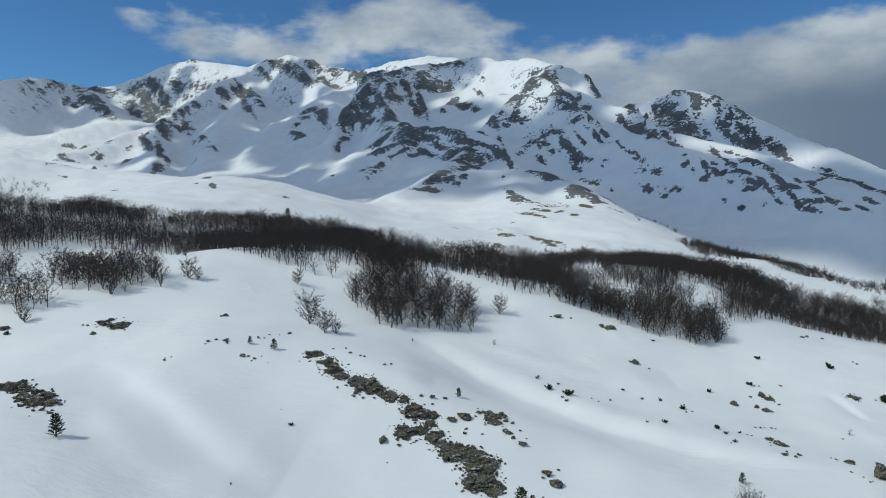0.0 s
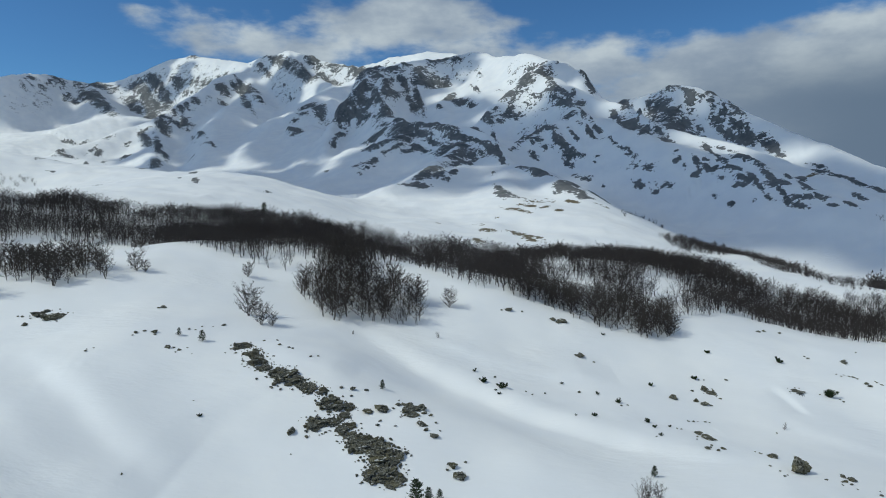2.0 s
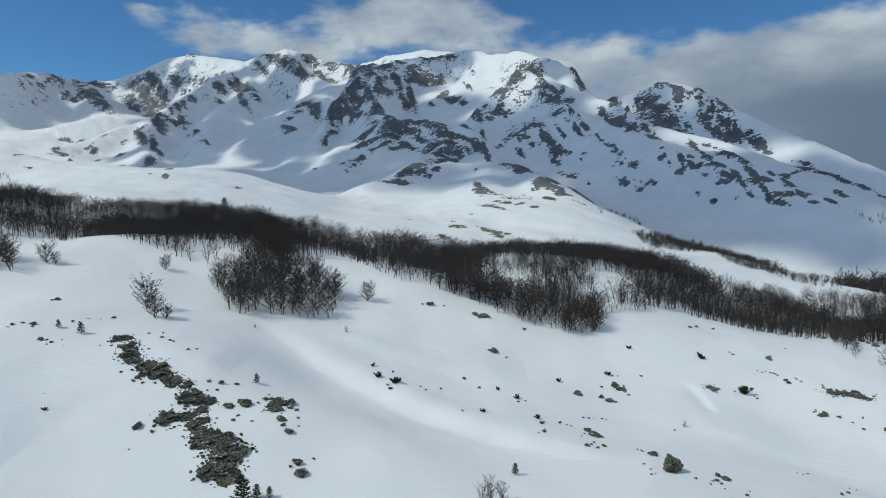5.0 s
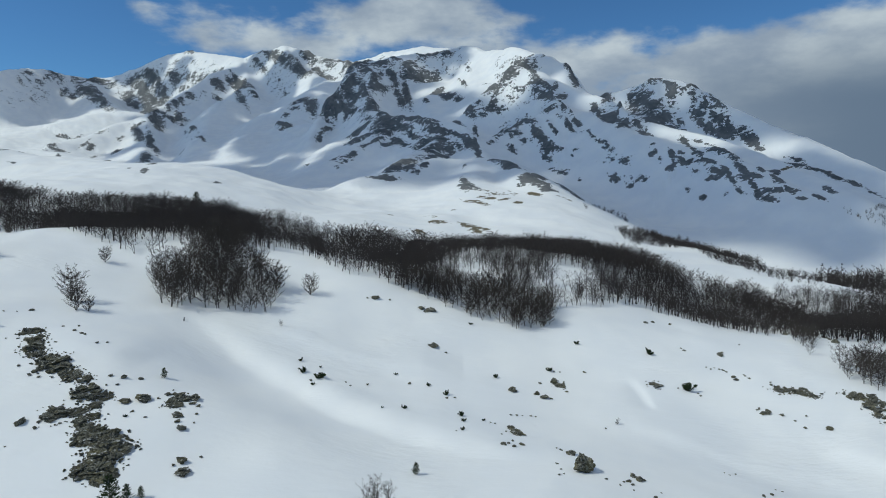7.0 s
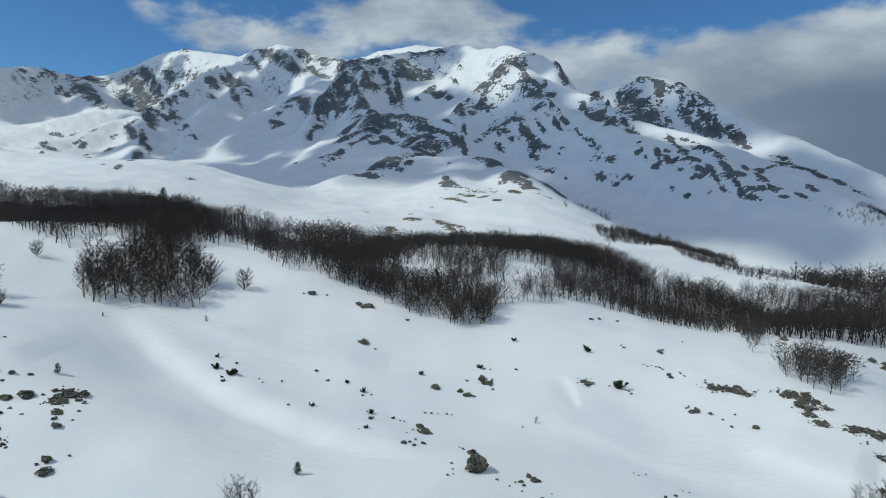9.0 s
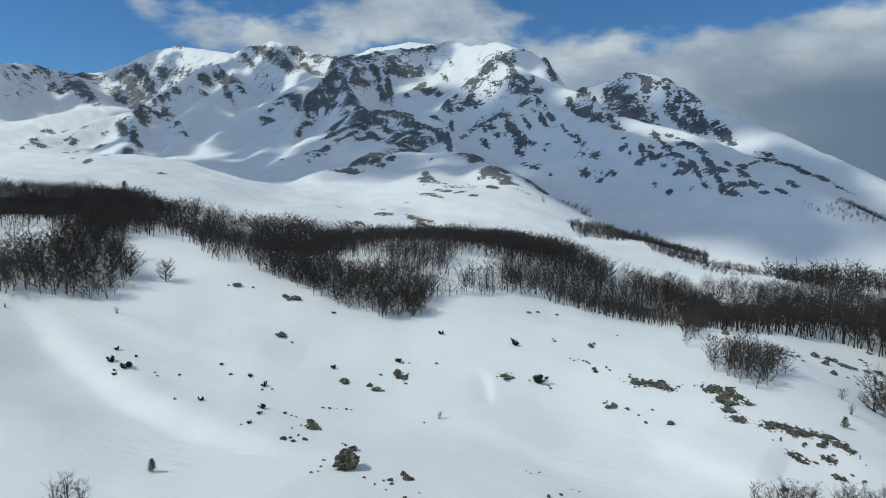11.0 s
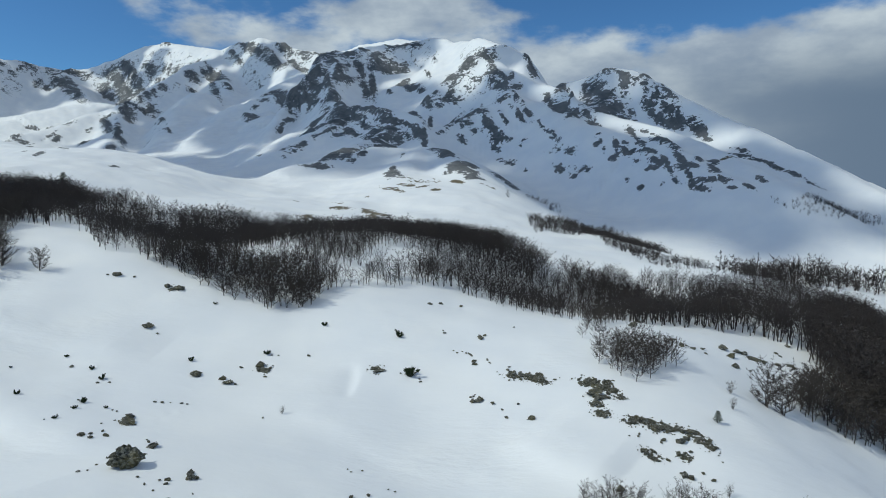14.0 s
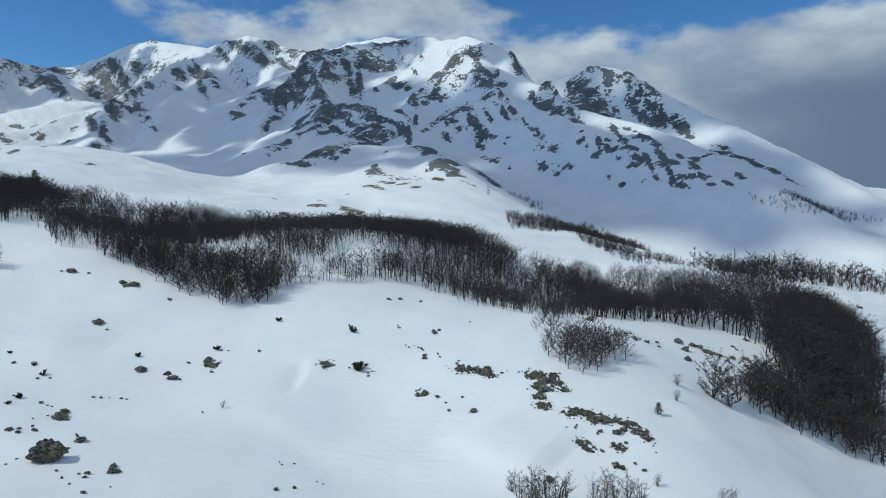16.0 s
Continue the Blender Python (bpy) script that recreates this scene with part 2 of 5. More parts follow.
MID_SWELLS_A = [
    (-210, 250, 0.6), (-125, 250, -0.7), (-40, 250, -3.2), (45, 250, 1.7), (130, 250, -3.2), (215, 250, 6.6),
    (300, 250, -3.3), (385, 250, -6.1), (-255, 325, 0.7), (-170, 325, 0.8), (-85, 325, 0.5), (0, 325, 4.7),
    (85, 325, -4.6), (170, 325, -2.7), (255, 325, 5.1), (340, 325, -9.4), (-295, 400, 1.0), (-210, 400, 1.0),
    (-40, 400, 1.1), (45, 400, 1.8), (130, 400, 3.7), (215, 400, -3.3), (300, 400, -3.8), (385, 400, 18.8),
    (-340, 475, 0.9), (-255, 475, 1.2), (-170, 475, 0.9), (-85, 475, 1.1), (0, 475, -7.8), (85, 475, 3.5),
    (170, 475, 10.5), (255, 475, -25.6), (340, 475, 4.0),
]
MID_SWELLS_B = [
    (-380, 550, 5.5), (-295, 550, 2.9), (-210, 550, 1.2), (-125, 550, 6.0), (-40, 550, 11.6), (45, 550, 2.9),
    (130, 550, 9.1), (215, 550, -10.2), (300, 550, -19.5), (385, 550, 5.7),
]

# ---- the land ----
def lattice(ix, iy, seed):
    h = (ix * 374761393 + iy * 668265263 + seed * 1274126177) & 0xFFFFFFFF
    h = ((h ^ (h >> 13)) * 1274126177) & 0xFFFFFFFF
    return ((h ^ (h >> 16)) & 0xFFFFFF) / float(0xFFFFFF)


def value_noise(x, y, seed):
    """Smooth random heights from -1 to 1 on a lattice of step 1."""
    fx, fy = np.floor(x), np.floor(y)
    ix, iy = fx.astype(np.int64), fy.astype(np.int64)
    u, v = x - fx, y - fy
    u, v = u * u * u * (u * (u * 6 - 15) + 10), v * v * v * (v * (v * 6 - 15) + 10)
    a, b = lattice(ix, iy, seed), lattice(ix + 1, iy, seed)
    c, d = lattice(ix, iy + 1, seed), lattice(ix + 1, iy + 1, seed)
    return 2 * ((a * (1 - u) + b * u) * (1 - v) + (c * (1 - u) + d * u) * v) - 1


def fbm(x, y, step, seed, octaves=4, gain=0.5, ridged=False):
    out, amount, turn = 0.0, 1.0, 0.5
    for k in range(octaves):
        n = value_noise(x / step, y / step, seed + k)
        out = out + amount * ((0.5 - np.abs(n)) * 1.6 if ridged else n)
        amount, step = amount * gain, step * 0.5
        x, y = x * math.cos(turn) - y * math.sin(turn), x * math.sin(turn) + y * math.cos(turn)
    return out


# ridges and hollows of the mountains: how steeply the ground falls from or rises beside each, and points (x, y, z) along it
FAR_RIDGES = [
    (0.55, [(-1697, 1950, 465), (-1515, 2100, 498), (-1496, 2200, 525), (-1470, 2300, 541), (-1456, 2350, 534), (-1392, 2400, 524), (-1319, 2450, 542), (-1202, 2450, 584), (-1063, 2400, 615), (-939, 2320, 618), (-816, 2250, 587), (-699, 2180, 562), (-599, 2120, 568), (-522, 2090, 582), (-457, 2060, 562), (-407, 2020, 535), (-314, 1950, 505), (-227, 1850, 474)]),  # back range on the left
    (0.4, [(-235, 1900, 497), (-142, 1850, 506), (-55, 1800, 509), (20, 1750, 495), (90, 1650, 459)]),  # snow dome behind the headwall
    (0.5, [(-144, 1290, 360), (-85, 1300, 372), (-39, 1320, 381), (8, 1340, 393), (57, 1345, 407), (108, 1250, 374), (158, 1130, 354), (185, 1020, 320), (198, 931, 296), (212, 900, 278), (215, 860, 251), (224, 840, 235), (242, 810, 217)]),  # headwall and summit plateau
    (0.6, [(-596, 2110, 560), (-665, 2080, 510), (-724, 2030, 489), (-764, 1900, 416), (-804, 1830, 367), (-827, 1770, 324), (-777, 1650, 263), (-703, 1480, 205), (-612, 1290, 149), (-546, 1150, 120)]),  # crag under the white dome
    (0.4, [(-826, 1750, 306), (-857, 1700, 282), (-895, 1600, 246), (-908, 1500, 213), (-890, 1350, 170)]),  # low spur
    (0.6, [(-1392, 2400, 524), (-1252, 2250, 448), (-1117, 2080, 374)]),  # rib of the left range
    (0.7, [(-695, 2170, 554), (-620, 2000, 455), (-546, 1850, 377)]),  # rib under the second summit
    (0.7, [(-521, 2085, 577), (-401, 1900, 462), (-288, 1720, 392)]),  # rib under the main summit
    (0.5, [(-273, 1500, 331), (-310, 1480, 310), (-355, 1470, 295)]),  # knob in the cirque
    (0.4, [(-292, 1350, 249), (-315, 1320, 239)]),  # second knob
]
MIDDLE_RIDGES = [
    (0.75, [(-143, 1285, 358), (-157, 1210, 323), (-171, 1180, 294), (-182, 1150, 257), (-191, 1140, 233), (-192, 1080, 196), (-185, 1000, 167)]),  # dark buttress
    (0.6, [(-143, 1285, 358), (-117, 1170, 305), (-106, 1090, 259), (-90, 1020, 230), (-48, 930, 209), (-1, 860, 196), (39, 810, 187), (64, 770, 177), (74, 735, 161), (80, 690, 140)]),  # front rib of the buttress
    (0.3, [(-47, 925, 207), (-49, 860, 175), (-80, 810, 154), (-103, 770, 132), (-132, 740, 116)]),  # front of the shoulder
    (0.45, [(39, 808, 186), (26, 755, 155), (2, 690, 136), (-11, 575, 114), (-36, 560, 107)]),  # second front of the shoulder
    (0.3, [(-11, 572, 114), (25, 612, 125), (77, 645, 130), (102, 572, 120), (108, 500, 108), (126, 462, 94), (149, 440, 85)]),  # bare knoll
    (0.25, [(77, 645, 130), (63, 495, 102), (65, 430, 86)]),  # nose of the knoll
]
RIGHT_RIDGES = [
    (0.6, [(197, 932, 296), (164, 930, 293), (139, 915, 279), (116, 905, 258), (87, 890, 229)]),  # right summit rib
    (0.6, [(139, 915, 279), (169, 870, 261), (181, 800, 224), (182, 775, 208), (159, 770, 194), (131, 765, 182), (102, 745, 163), (81, 715, 149)]),  # right summit front
    (0.42, [(169, 870, 261), (196, 825, 242), (231, 765, 211), (252, 705, 183), (288, 660, 162), (311, 630, 150), (332, 590, 134), (340, 545, 120), (341, 495, 106), (332, 440, 93), (332, 400, 82)]),  # long right-hand slope
    (0.4, [(182, 775, 208), (214, 735, 184), (250, 655, 154), (293, 600, 137), (308, 520, 112), (316, 460, 93)]),  # shoulder of the long slope
    (0.5, [(242, 810, 217), (256, 795, 222), (280, 778, 229), (300, 765, 234), (317, 745, 226), (336, 725, 210), (357, 698, 190), (377, 672, 173), (394, 635, 153), (402, 600, 139), (410, 570, 127), (418, 530, 112), (423, 480, 93), (432, 430, 70)]),  # lone right-hand peak
    (0.7, [(299, 764, 233), (284, 735, 206), (273, 710, 185)]),  # its rib
    (0.25, [(-663, 800, 157), (-520, 760, 145), (-442, 710, 141), (-383, 670, 134), (-265, 560, 114), (-170, 470, 103)]),  # left near hill
]
HOLLOWS = [
    (0.25, [(1, 1230, 316), (27, 1050, 241), (46, 930, 202), (66, 850, 179), (79, 775, 164), (86, 710, 139)]),  # upper bowl
    (0.3, [(99, 1180, 339), (94, 1040, 273), (72, 930, 212)]),  # upper bowl under the plateau
    (0.1, [(-299, 1780, 428), (-341, 1640, 363), (-393, 1530, 298), (-389, 1420, 253), (-366, 1250, 200), (-305, 1050, 144), (-224, 880, 115), (-146, 740, 99)]),  # left cirque
    (0.12, [(-603, 1750, 354), (-540, 1500, 255), (-455, 1250, 177), (-364, 1000, 123)]),  # bowl under the white dome
    (0.15, [(-571, 1100, 131), (-440, 1000, 113), (-323, 900, 110)]),  # foot of the crag
    (0.2, [(-1071, 2050, 360), (-1137, 1950, 329), (-1235, 1850, 283), (-1266, 1750, 251), (-1306, 1600, 212)]),  # valley behind the low spur
    (0.2, [(-904, 1300, 182), (-785, 1250, 163), (-643, 1150, 141)]),  # foot of the low spur
    (0.1, [(-214, 1250, 215), (-209, 1080, 169), (-200, 950, 140)]),  # left of the buttress
    (0.12, [(-128, 1080, 216), (-125, 930, 169), (-137, 860, 140)]),  # between buttress and shoulder
    (0.3, [(247, 780, 202), (269, 738, 177), (306, 692, 156), (342, 645, 139), (368, 585, 121), (373, 510, 100)]),  # behind the long slope
    (0.2, [(92, 690, 124), (133, 665, 107), (166, 640, 91), (194, 610, 77), (213, 560, 68), (232, 500, 65), (246, 440, 64), (255, 390, 61), (256, 350, 61)]),  # foot of the right slope
    (0.15, [(-839, 1050, 165), (-610, 950, 152), (-401, 800, 117), (-260, 700, 101), (-148, 600, 94), (-93, 540, 89)]),  # back of the near hill
]
RIDGES = FAR_RIDGES + MIDDLE_RIDGES + RIGHT_RIDGES


# wind-built snow crests and scoops (below 0): height, width, course
DRIFTS = [
    (-2.8, 2.8, [(62, 84), (44, 92), (34, 98), (26, 103), (20, 107), (12, 113), (2, 121), (-10, 129)]),
    (-1.8, 2.4, [(-20, 69), (-31, 75), (-37, 79), (-45, 86), (-52, 92), (-62, 99)]),
    (1.1, 3, [(-54, 90), (-38, 76), (-30, 71), (-21, 70)]),
    (-0.45, 0.5, [(84, 115), (84, 119), (84, 123), (83, 128)]),
    (1.0, 2.5, [(9, 134), (23, 128), (37, 125), (50, 125)]),
    (1.0, 2.5, [(110, 105), (117, 98), (122, 94)]),
    (0.6, 2.5, [(72, 113), (85, 108), (94, 101), (103, 96)]),
    (0.6, 2, [(-23, 108), (-12, 103), (-2, 102)]),
]
# rippled crust: x, y, half width
RIPPLES = [(32, 131, 4.5), (-47, 93, 6.0), (-9, 77, 4.5), (34, 77, 4.5), (-3, 80, 4.0), (68, 77, 4.0), (60, 103, 4.0), (46, 106, 3.0)]


def valley_floor(x, y):
    """The level from which the mountains rise, falling away to the right."""
    return 62.0 - 0.05 * np.clip(x, -900, 700) + 0.012 * np.clip(y - 300, 0, 3000) - 0.08 * np.clip(x - 750, 0, 4000)


def lowland(x, y):
    xs, ys = np.clip(x, -600, 900), np.clip(y, -300, 4000)
    z = 56.0 - 0.126 * np.minimum(xs, 230) + 0.106 * np.minimum(ys, 250) + 0.02 * np.maximum(ys - 250, 0) - 0.06 * np.minimum(np.maximum(-xs - 120, 0), 200)
    for hills, wide in ((NEAR_HILLS, 44.0), (MID_HILLS, 105.0), (NEAR_SWELLS_A + NEAR_SWELLS_B + NEAR_SWELLS_C, 25.0), (MID_SWELLS_A + MID_SWELLS_B, 75.0)):
        for a, b, high in hills:
            z = z + high * np.exp(-((x - a) ** 2 + (y - b) ** 2) / (2 * wide * wide))
    k = np.clip((ys - 700) / 200, 0, 1)
    return z + k * k * (3 - 2 * k) * (valley_floor(x, y) - z)


def mountain_height(x, y):
    """Ground between ridges and hollows: each one shapes what lies near it."""
    total, weights = valley_floor(x, y) * 300.0 ** -2.5, np.full(x.shape, 300.0 ** -2.5)
    for sign, soft, lines in ((-1, 8.0, RIDGES), (1, 30.0, HOLLOWS)):
        for steep, line in lines:
            near, level = np.full(x.shape, 1e9), np.zeros(x.shape)
            for (ax, ay, az), (bx, by, bz) in zip(line, line[1:]):
                dx, dy = bx - ax, by - ay
                k = np.clip(((x - ax) * dx + (y - ay) * dy) / (dx * dx + dy * dy), 0, 1)
                d = np.hypot(x - ax - k * dx, y - ay - k * dy)
                closer = d < near
                near, level = np.where(closer, d, near), np.where(closer, az + k * (bz - az), level)
            past = np.sqrt(near * near + soft * soft)
            weight = past ** -2.5
            total = total + weight * (level + sign * steep * 350 * np.tanh((past - soft) / 350))
            weights = weights + weight
    return total / weights


def drifts(x, y):
    """Low wind-built crests and scoops on the near slope."""
    out = np.zeros(x.shape)
    near = (np.abs(x - 50) < 170) & (y > 50) & (y < 190)
    if not near.any():
        return out
    X, Y, best = x[near], y[near], np.zeros(int(near.sum()))
    wander = 1.6 * fbm(X, Y, 14, 61, 2)
    for tall, wide, line in DRIFTS:
        close, side, run = np.full(X.shape, 1e9), np.zeros(X.shape), np.zeros(X.shape)
        for n, ((ax, ay), (bx, by)) in enumerate(zip(line, line[1:])):
            dx, dy = bx - ax, by - ay
            long = math.hypot(dx, dy)
            k = np.clip(((X - ax) * dx + (Y - ay) * dy) / long ** 2, 0, 1)
            d = np.hypot(X - ax - k * dx, Y - ay - k * dy)
            s = ((X - ax) * dy - (Y - ay) * dx) / long
            m = d < close
            close, side, run = np.where(m, d, close), np.where(m, s, side), np.where(m, (n + k) / (len(line) - 1), run)
        fade = np.clip(6 * run * (1 - run), 0, 1)
        lee = wide * (3.0 - 1.5 * np.tanh((side + wander) / 2.0))
        best = best + tall * fade * np.exp(-((close + np.abs(wander) * 0.2) / lee) ** 2)
    for a, b, half in RIPPLES:
        u, v = (X - a) * 0.97 + (Y - b) * 0.24, (Y - b) * 0.97 - (X - a) * 0.24
        wave = np.sin(4.2 * v + 2.0 * value_noise(u / 2.5, v / 2.5, 67)) * np.clip(value_noise(u / 2.2, v / 1.6, 68) + 0.3, 0, 1)
        best = best + 0.13 * wave * np.exp(-(u * u + v * v) / (half * half))
    out[near] = best
    return out


def land_height(x, y):
    x, y = np.asarray(x, float), np.asarray(y, float)
    out = lowland(x, y)
    k = np.clip((y + 0.3 * np.clip(x, -400, 400) - 430) / 110, 0, 1)
    k = k * k * (3 - 2 * k)
    m = k > 0
    if m.any():
        X, Y = x[m], y[m]
        far = np.clip((np.hypot(X, Y) - 420) / 750, 0, 1)
        top = mountain_height(X + far * 9 * fbm(X, Y, 120, 11, 3), Y + far * 9 * fbm(X, Y, 120, 31, 3))
        rise = np.clip((top - valley_floor(X, Y) - 15) / 60, 0, 1)
        rough = 1.3 + 6.0 * np.clip(blobs(X, Y, CRAGS), 0, 1)
        top = top + rise * rough * fbm(X, Y, 70, 51, 5, 0.55, True) * (0.3 + far)
        out[m] = out[m] + k[m] * (top - out[m])
    swell = np.clip((np.hypot(x - 50, y + 60) - 60) / 200, 0.7, 1.6)
    return out + swell * (1.1 * fbm(x, y, 38, 71, 3) + 0.2 * fbm(x, y, 9, 81, 2)) + drifts(x, y)


# bare patches: x, y, half length, half width, turn
LEFT_RANGE = [
    (-1471, 2178, 25, 8, -110), (-1435, 2181, 22, 8, -91), (-1445, 2243, 27, 7, -88), (-1449, 2293, 29, 18, -105), (-1456, 2132, 26, 4, -114), (-1394, 2254, 28, 7, 98),
    (-1366, 2252, 19, 15, 124), (-1372, 2388, 47, 15, -92), (-1323, 2400, 37, 11, -166), (-1330, 2283, 94, 18, 138), (-1240, 2200, 169, 16, 132), (-1296, 2280, 62, 13, 136),
    (-1439, 2035, 28, 3, -139), (-1344, 2138, 8, 5, -136),
]
GREAT_CRAG = [
    (-1208, 2343, 55, 10, 150), (-1191, 2369, 54, 8, 143), (-1129, 2314, 110, 14, 133), (-1088, 2311, 90, 10, 136), (-1026, 2246, 61, 12, 137), (-1057, 2235, 70, 12, 151),
    (-1157, 2287, 54, 11, 146), (-981, 2255, 50, 9, 146), (-787, 1811, 34, 5, -118), (-751, 1868, 36, 4, -141), (-914, 2190, 59, 3, 152), (-901, 2210, 25, 5, 161),
    (-841, 2177, 40, 6, 165), (-780, 2165, 31, 6, 170),
]
CRAG_FOOT = [
    (-1060, 2207, 44, 24, 118), (-792, 1720, 59, 18, 117), (-765, 1777, 37, 8, -164), (-624, 1558, 77, 4, 123), (-531, 1389, 55, 4, 125), (-781, 1596, 81, 9, 125),
    (-720, 1534, 89, 8, 119), (-677, 1462, 53, 11, 124), (-636, 1338, 53, 12, 109), (-152, 397, 14, 2, 114), (-165, 402, 4, 2, 107), (-186, 475, 10, 3, 106),
]
LOW_SPUR = [
    (-1045, 1754, 32, 5, 93), (-873, 1511, 35, 3, 98), (-886, 1603, 18, 6, -138), (-858, 1510, 17, 6, -86), (-813, 1447, 17, 5, -84), (-267, 556, 15, 2, 110),
    (-783, 1495, 23, 11, 111), (-831, 1597, 19, 4, -98), (-815, 1668, 12, 8, 172), (-1095, 1767, 26, 5, 158), (-905, 1431, 23, 8, -85),
]
SECOND_SUMMIT = [
    (-701, 1955, 21, 18, 155), (-667, 2013, 35, 6, 136), (-632, 1966, 57, 18, 139), (-602, 1868, 124, 9, 116), (-563, 1864, 34, 12, 128), (-689, 1908, 12, 8, -156),
    (-761, 1798, 13, 3, -156), (-682, 1996, 21, 6, 151), (-943, 2315, 25, 9, 156),
]
NEAR_HILL = [
    (-880, 1413, 21, 11, -127), (-382, 661, 6, 2, 110), (-353, 544, 6, 3, -83), (-341, 551, 3, 3, -99), (-230, 421, 7, 2, 140), (-102, 391, 4, 2, -100),
    (-317, 503, 6, 2, 145),
]
MAIN_SUMMIT = [
    (-600, 2056, 54, 6, 132), (-550, 2052, 77, 11, 134), (-498, 2000, 64, 13, 143), (-427, 1913, 65, 15, 129), (-433, 2010, 24, 7, 147), (-363, 1923, 86, 5, 129),
    (-425, 2024, 43, 10, 123), (-345, 1947, 39, 13, 131), (-281, 1890, 85, 9, 118), (-245, 1853, 15, 13, 90), (-281, 1864, 15, 4, 151), (-504, 1944, 25, 2, 128),
    (-466, 1873, 30, 2, 126),
]
KNOBS = [
    (-351, 1590, 27, 17, -109), (-301, 1485, 45, 12, 121), (-330, 1464, 15, 6, 170), (-343, 1448, 15, 2, -175), (-325, 1312, 42, 7, 115), (-303, 1287, 34, 13, 122),
]
BUTTRESS = [
    (-155, 1267, 33, 17, 122), (-160, 1196, 21, 19, -124), (-169, 1174, 18, 10, -163), (-185, 1154, 18, 15, 114), (-175, 1140, 20, 7, -176), (-137, 1144, 52, 10, 125),
    (-145, 1122, 70, 6, 119), (-115, 1128, 76, 5, 104), (-88, 1038, 35, 15, 95), (-185, 1136, 9, 4, 177), (-180, 1089, 24, 4, -109), (-183, 1056, 21, 3, -89),
]
BUTTRESS_FACE = [
    (-126, 1224, 24, 12, 119), (-103, 1178, 70, 7, -92), (-88, 1168, 56, 7, -104), (-75, 1249, 22, 7, 116), (-54, 1176, 52, 8, 105), (-41, 1185, 76, 6, 99),
    (-98, 1275, 20, 7, -176), (-133, 1277, 20, 7, -113),
]
HEADWALL = [
    (-77, 1276, 22, 6, -172), (-42, 1276, 23, 6, -175), (-33, 1262, 23, 11, -165), (-13, 1275, 19, 7, -180), (8, 1274, 18, 8, -139), (-20, 1302, 20, 3, -165),
    (12, 1324, 25, 9, -160), (36, 1314, 19, 5, -157), (48, 1325, 17, 4, -172),
]
UPPER_BOWL = [
    (17, 1153, 21, 9, -111), (36, 1110, 35, 10, 110), (57, 1055, 18, 3, 116), (68, 884, 16, 5, 122), (83, 878, 6, 2, 167), (98, 868, 10, 3, -173),
    (106, 874, 7, 3, 178), (112, 864, 8, 2, 151), (111, 886, 11, 3, 176), (99, 895, 15, 5, 155), (66, 1113, 38, 2, 99), (34, 1285, 12, 2, 128),
    (75, 1175, 17, 3, 101), (0, 1085, 9, 4, 120), (106, 1050, 9, 6, 154),
]
SHOULDER_TOP = [
    (-66, 940, 50, 4, 120), (-49, 885, 45, 12, 118), (-51, 847, 26, 15, 122), (-28, 857, 42, 5, 118), (-8, 848, 45, 4, 128), (11, 812, 29, 3, 132),
    (25, 786, 24, 5, 136), (-98, 951, 32, 11, 123), (-74, 869, 24, 5, 121), (-98, 893, 26, 6, 119), (-24, 808, 28, 4, 123), (-58, 812, 20, 4, -138),
    (-37, 807, 11, 6, -163),
]
SHOULDER_FRONT = [
    (12, 764, 13, 10, 108), (28, 727, 27, 11, -121), (33, 756, 11, 9, 129), (44, 730, 9, 5, -112), (57, 865, 23, 3, 120), (57, 751, 20, 2, 126),
    (55, 729, 16, 3, 115), (68, 718, 22, 5, 107), (75, 703, 46, 3, 93), (78, 813, 49, 3, 90), (-5, 805, 19, 3, 122),
]
SHOULDER_FOOT = [
    (-95, 776, 14, 5, -173), (-91, 762, 14, 3, -134), (-154, 847, 7, 5, 86), (-94, 740, 4, 2, -152), (-82, 785, 14, 2, -153), (-17, 556, 16, 7, 161),
    (-11, 587, 25, 8, -93), (0, 636, 38, 7, -104), (28, 697, 29, 4, -133), (6, 593, 16, 5, 94), (20, 595, 6, 3, -118), (14, 578, 4, 2, -106),
    (88, 597, 17, 5, 117), (100, 561, 34, 5, 101), (59, 593, 7, 2, 85),
]
KNOLL = [
    (57, 507, 21, 3, 96), (59, 478, 13, 5, 100), (65, 471, 9, 3, 118), (113, 502, 21, 6, -119), (112, 483, 10, 9, 86), (120, 477, 9, 4, 86),
    (103, 487, 5, 3, 170), (121, 464, 8, 4, -144), (145, 539, 9, 7, 96), (156, 531, 12, 7, 82),
]
RIGHT_SUMMIT = [
    (122, 894, 9, 4, -178), (129, 911, 23, 9, 103), (136, 891, 6, 4, 168), (149, 909, 17, 6, -133), (159, 1020, 27, 2, 125), (192, 977, 59, 4, -113),
    (160, 879, 39, 4, 94), (160, 845, 15, 4, 118), (170, 834, 23, 4, 113), (167, 813, 27, 4, 110), (180, 816, 17, 3, -114), (183, 765, 16, 3, 95),
    (169, 766, 11, 4, 171), (189, 800, 10, 4, -128), (160, 831, 16, 2, 121), (214, 896, 13, 5, 98), (217, 865, 16, 7, 84),
]
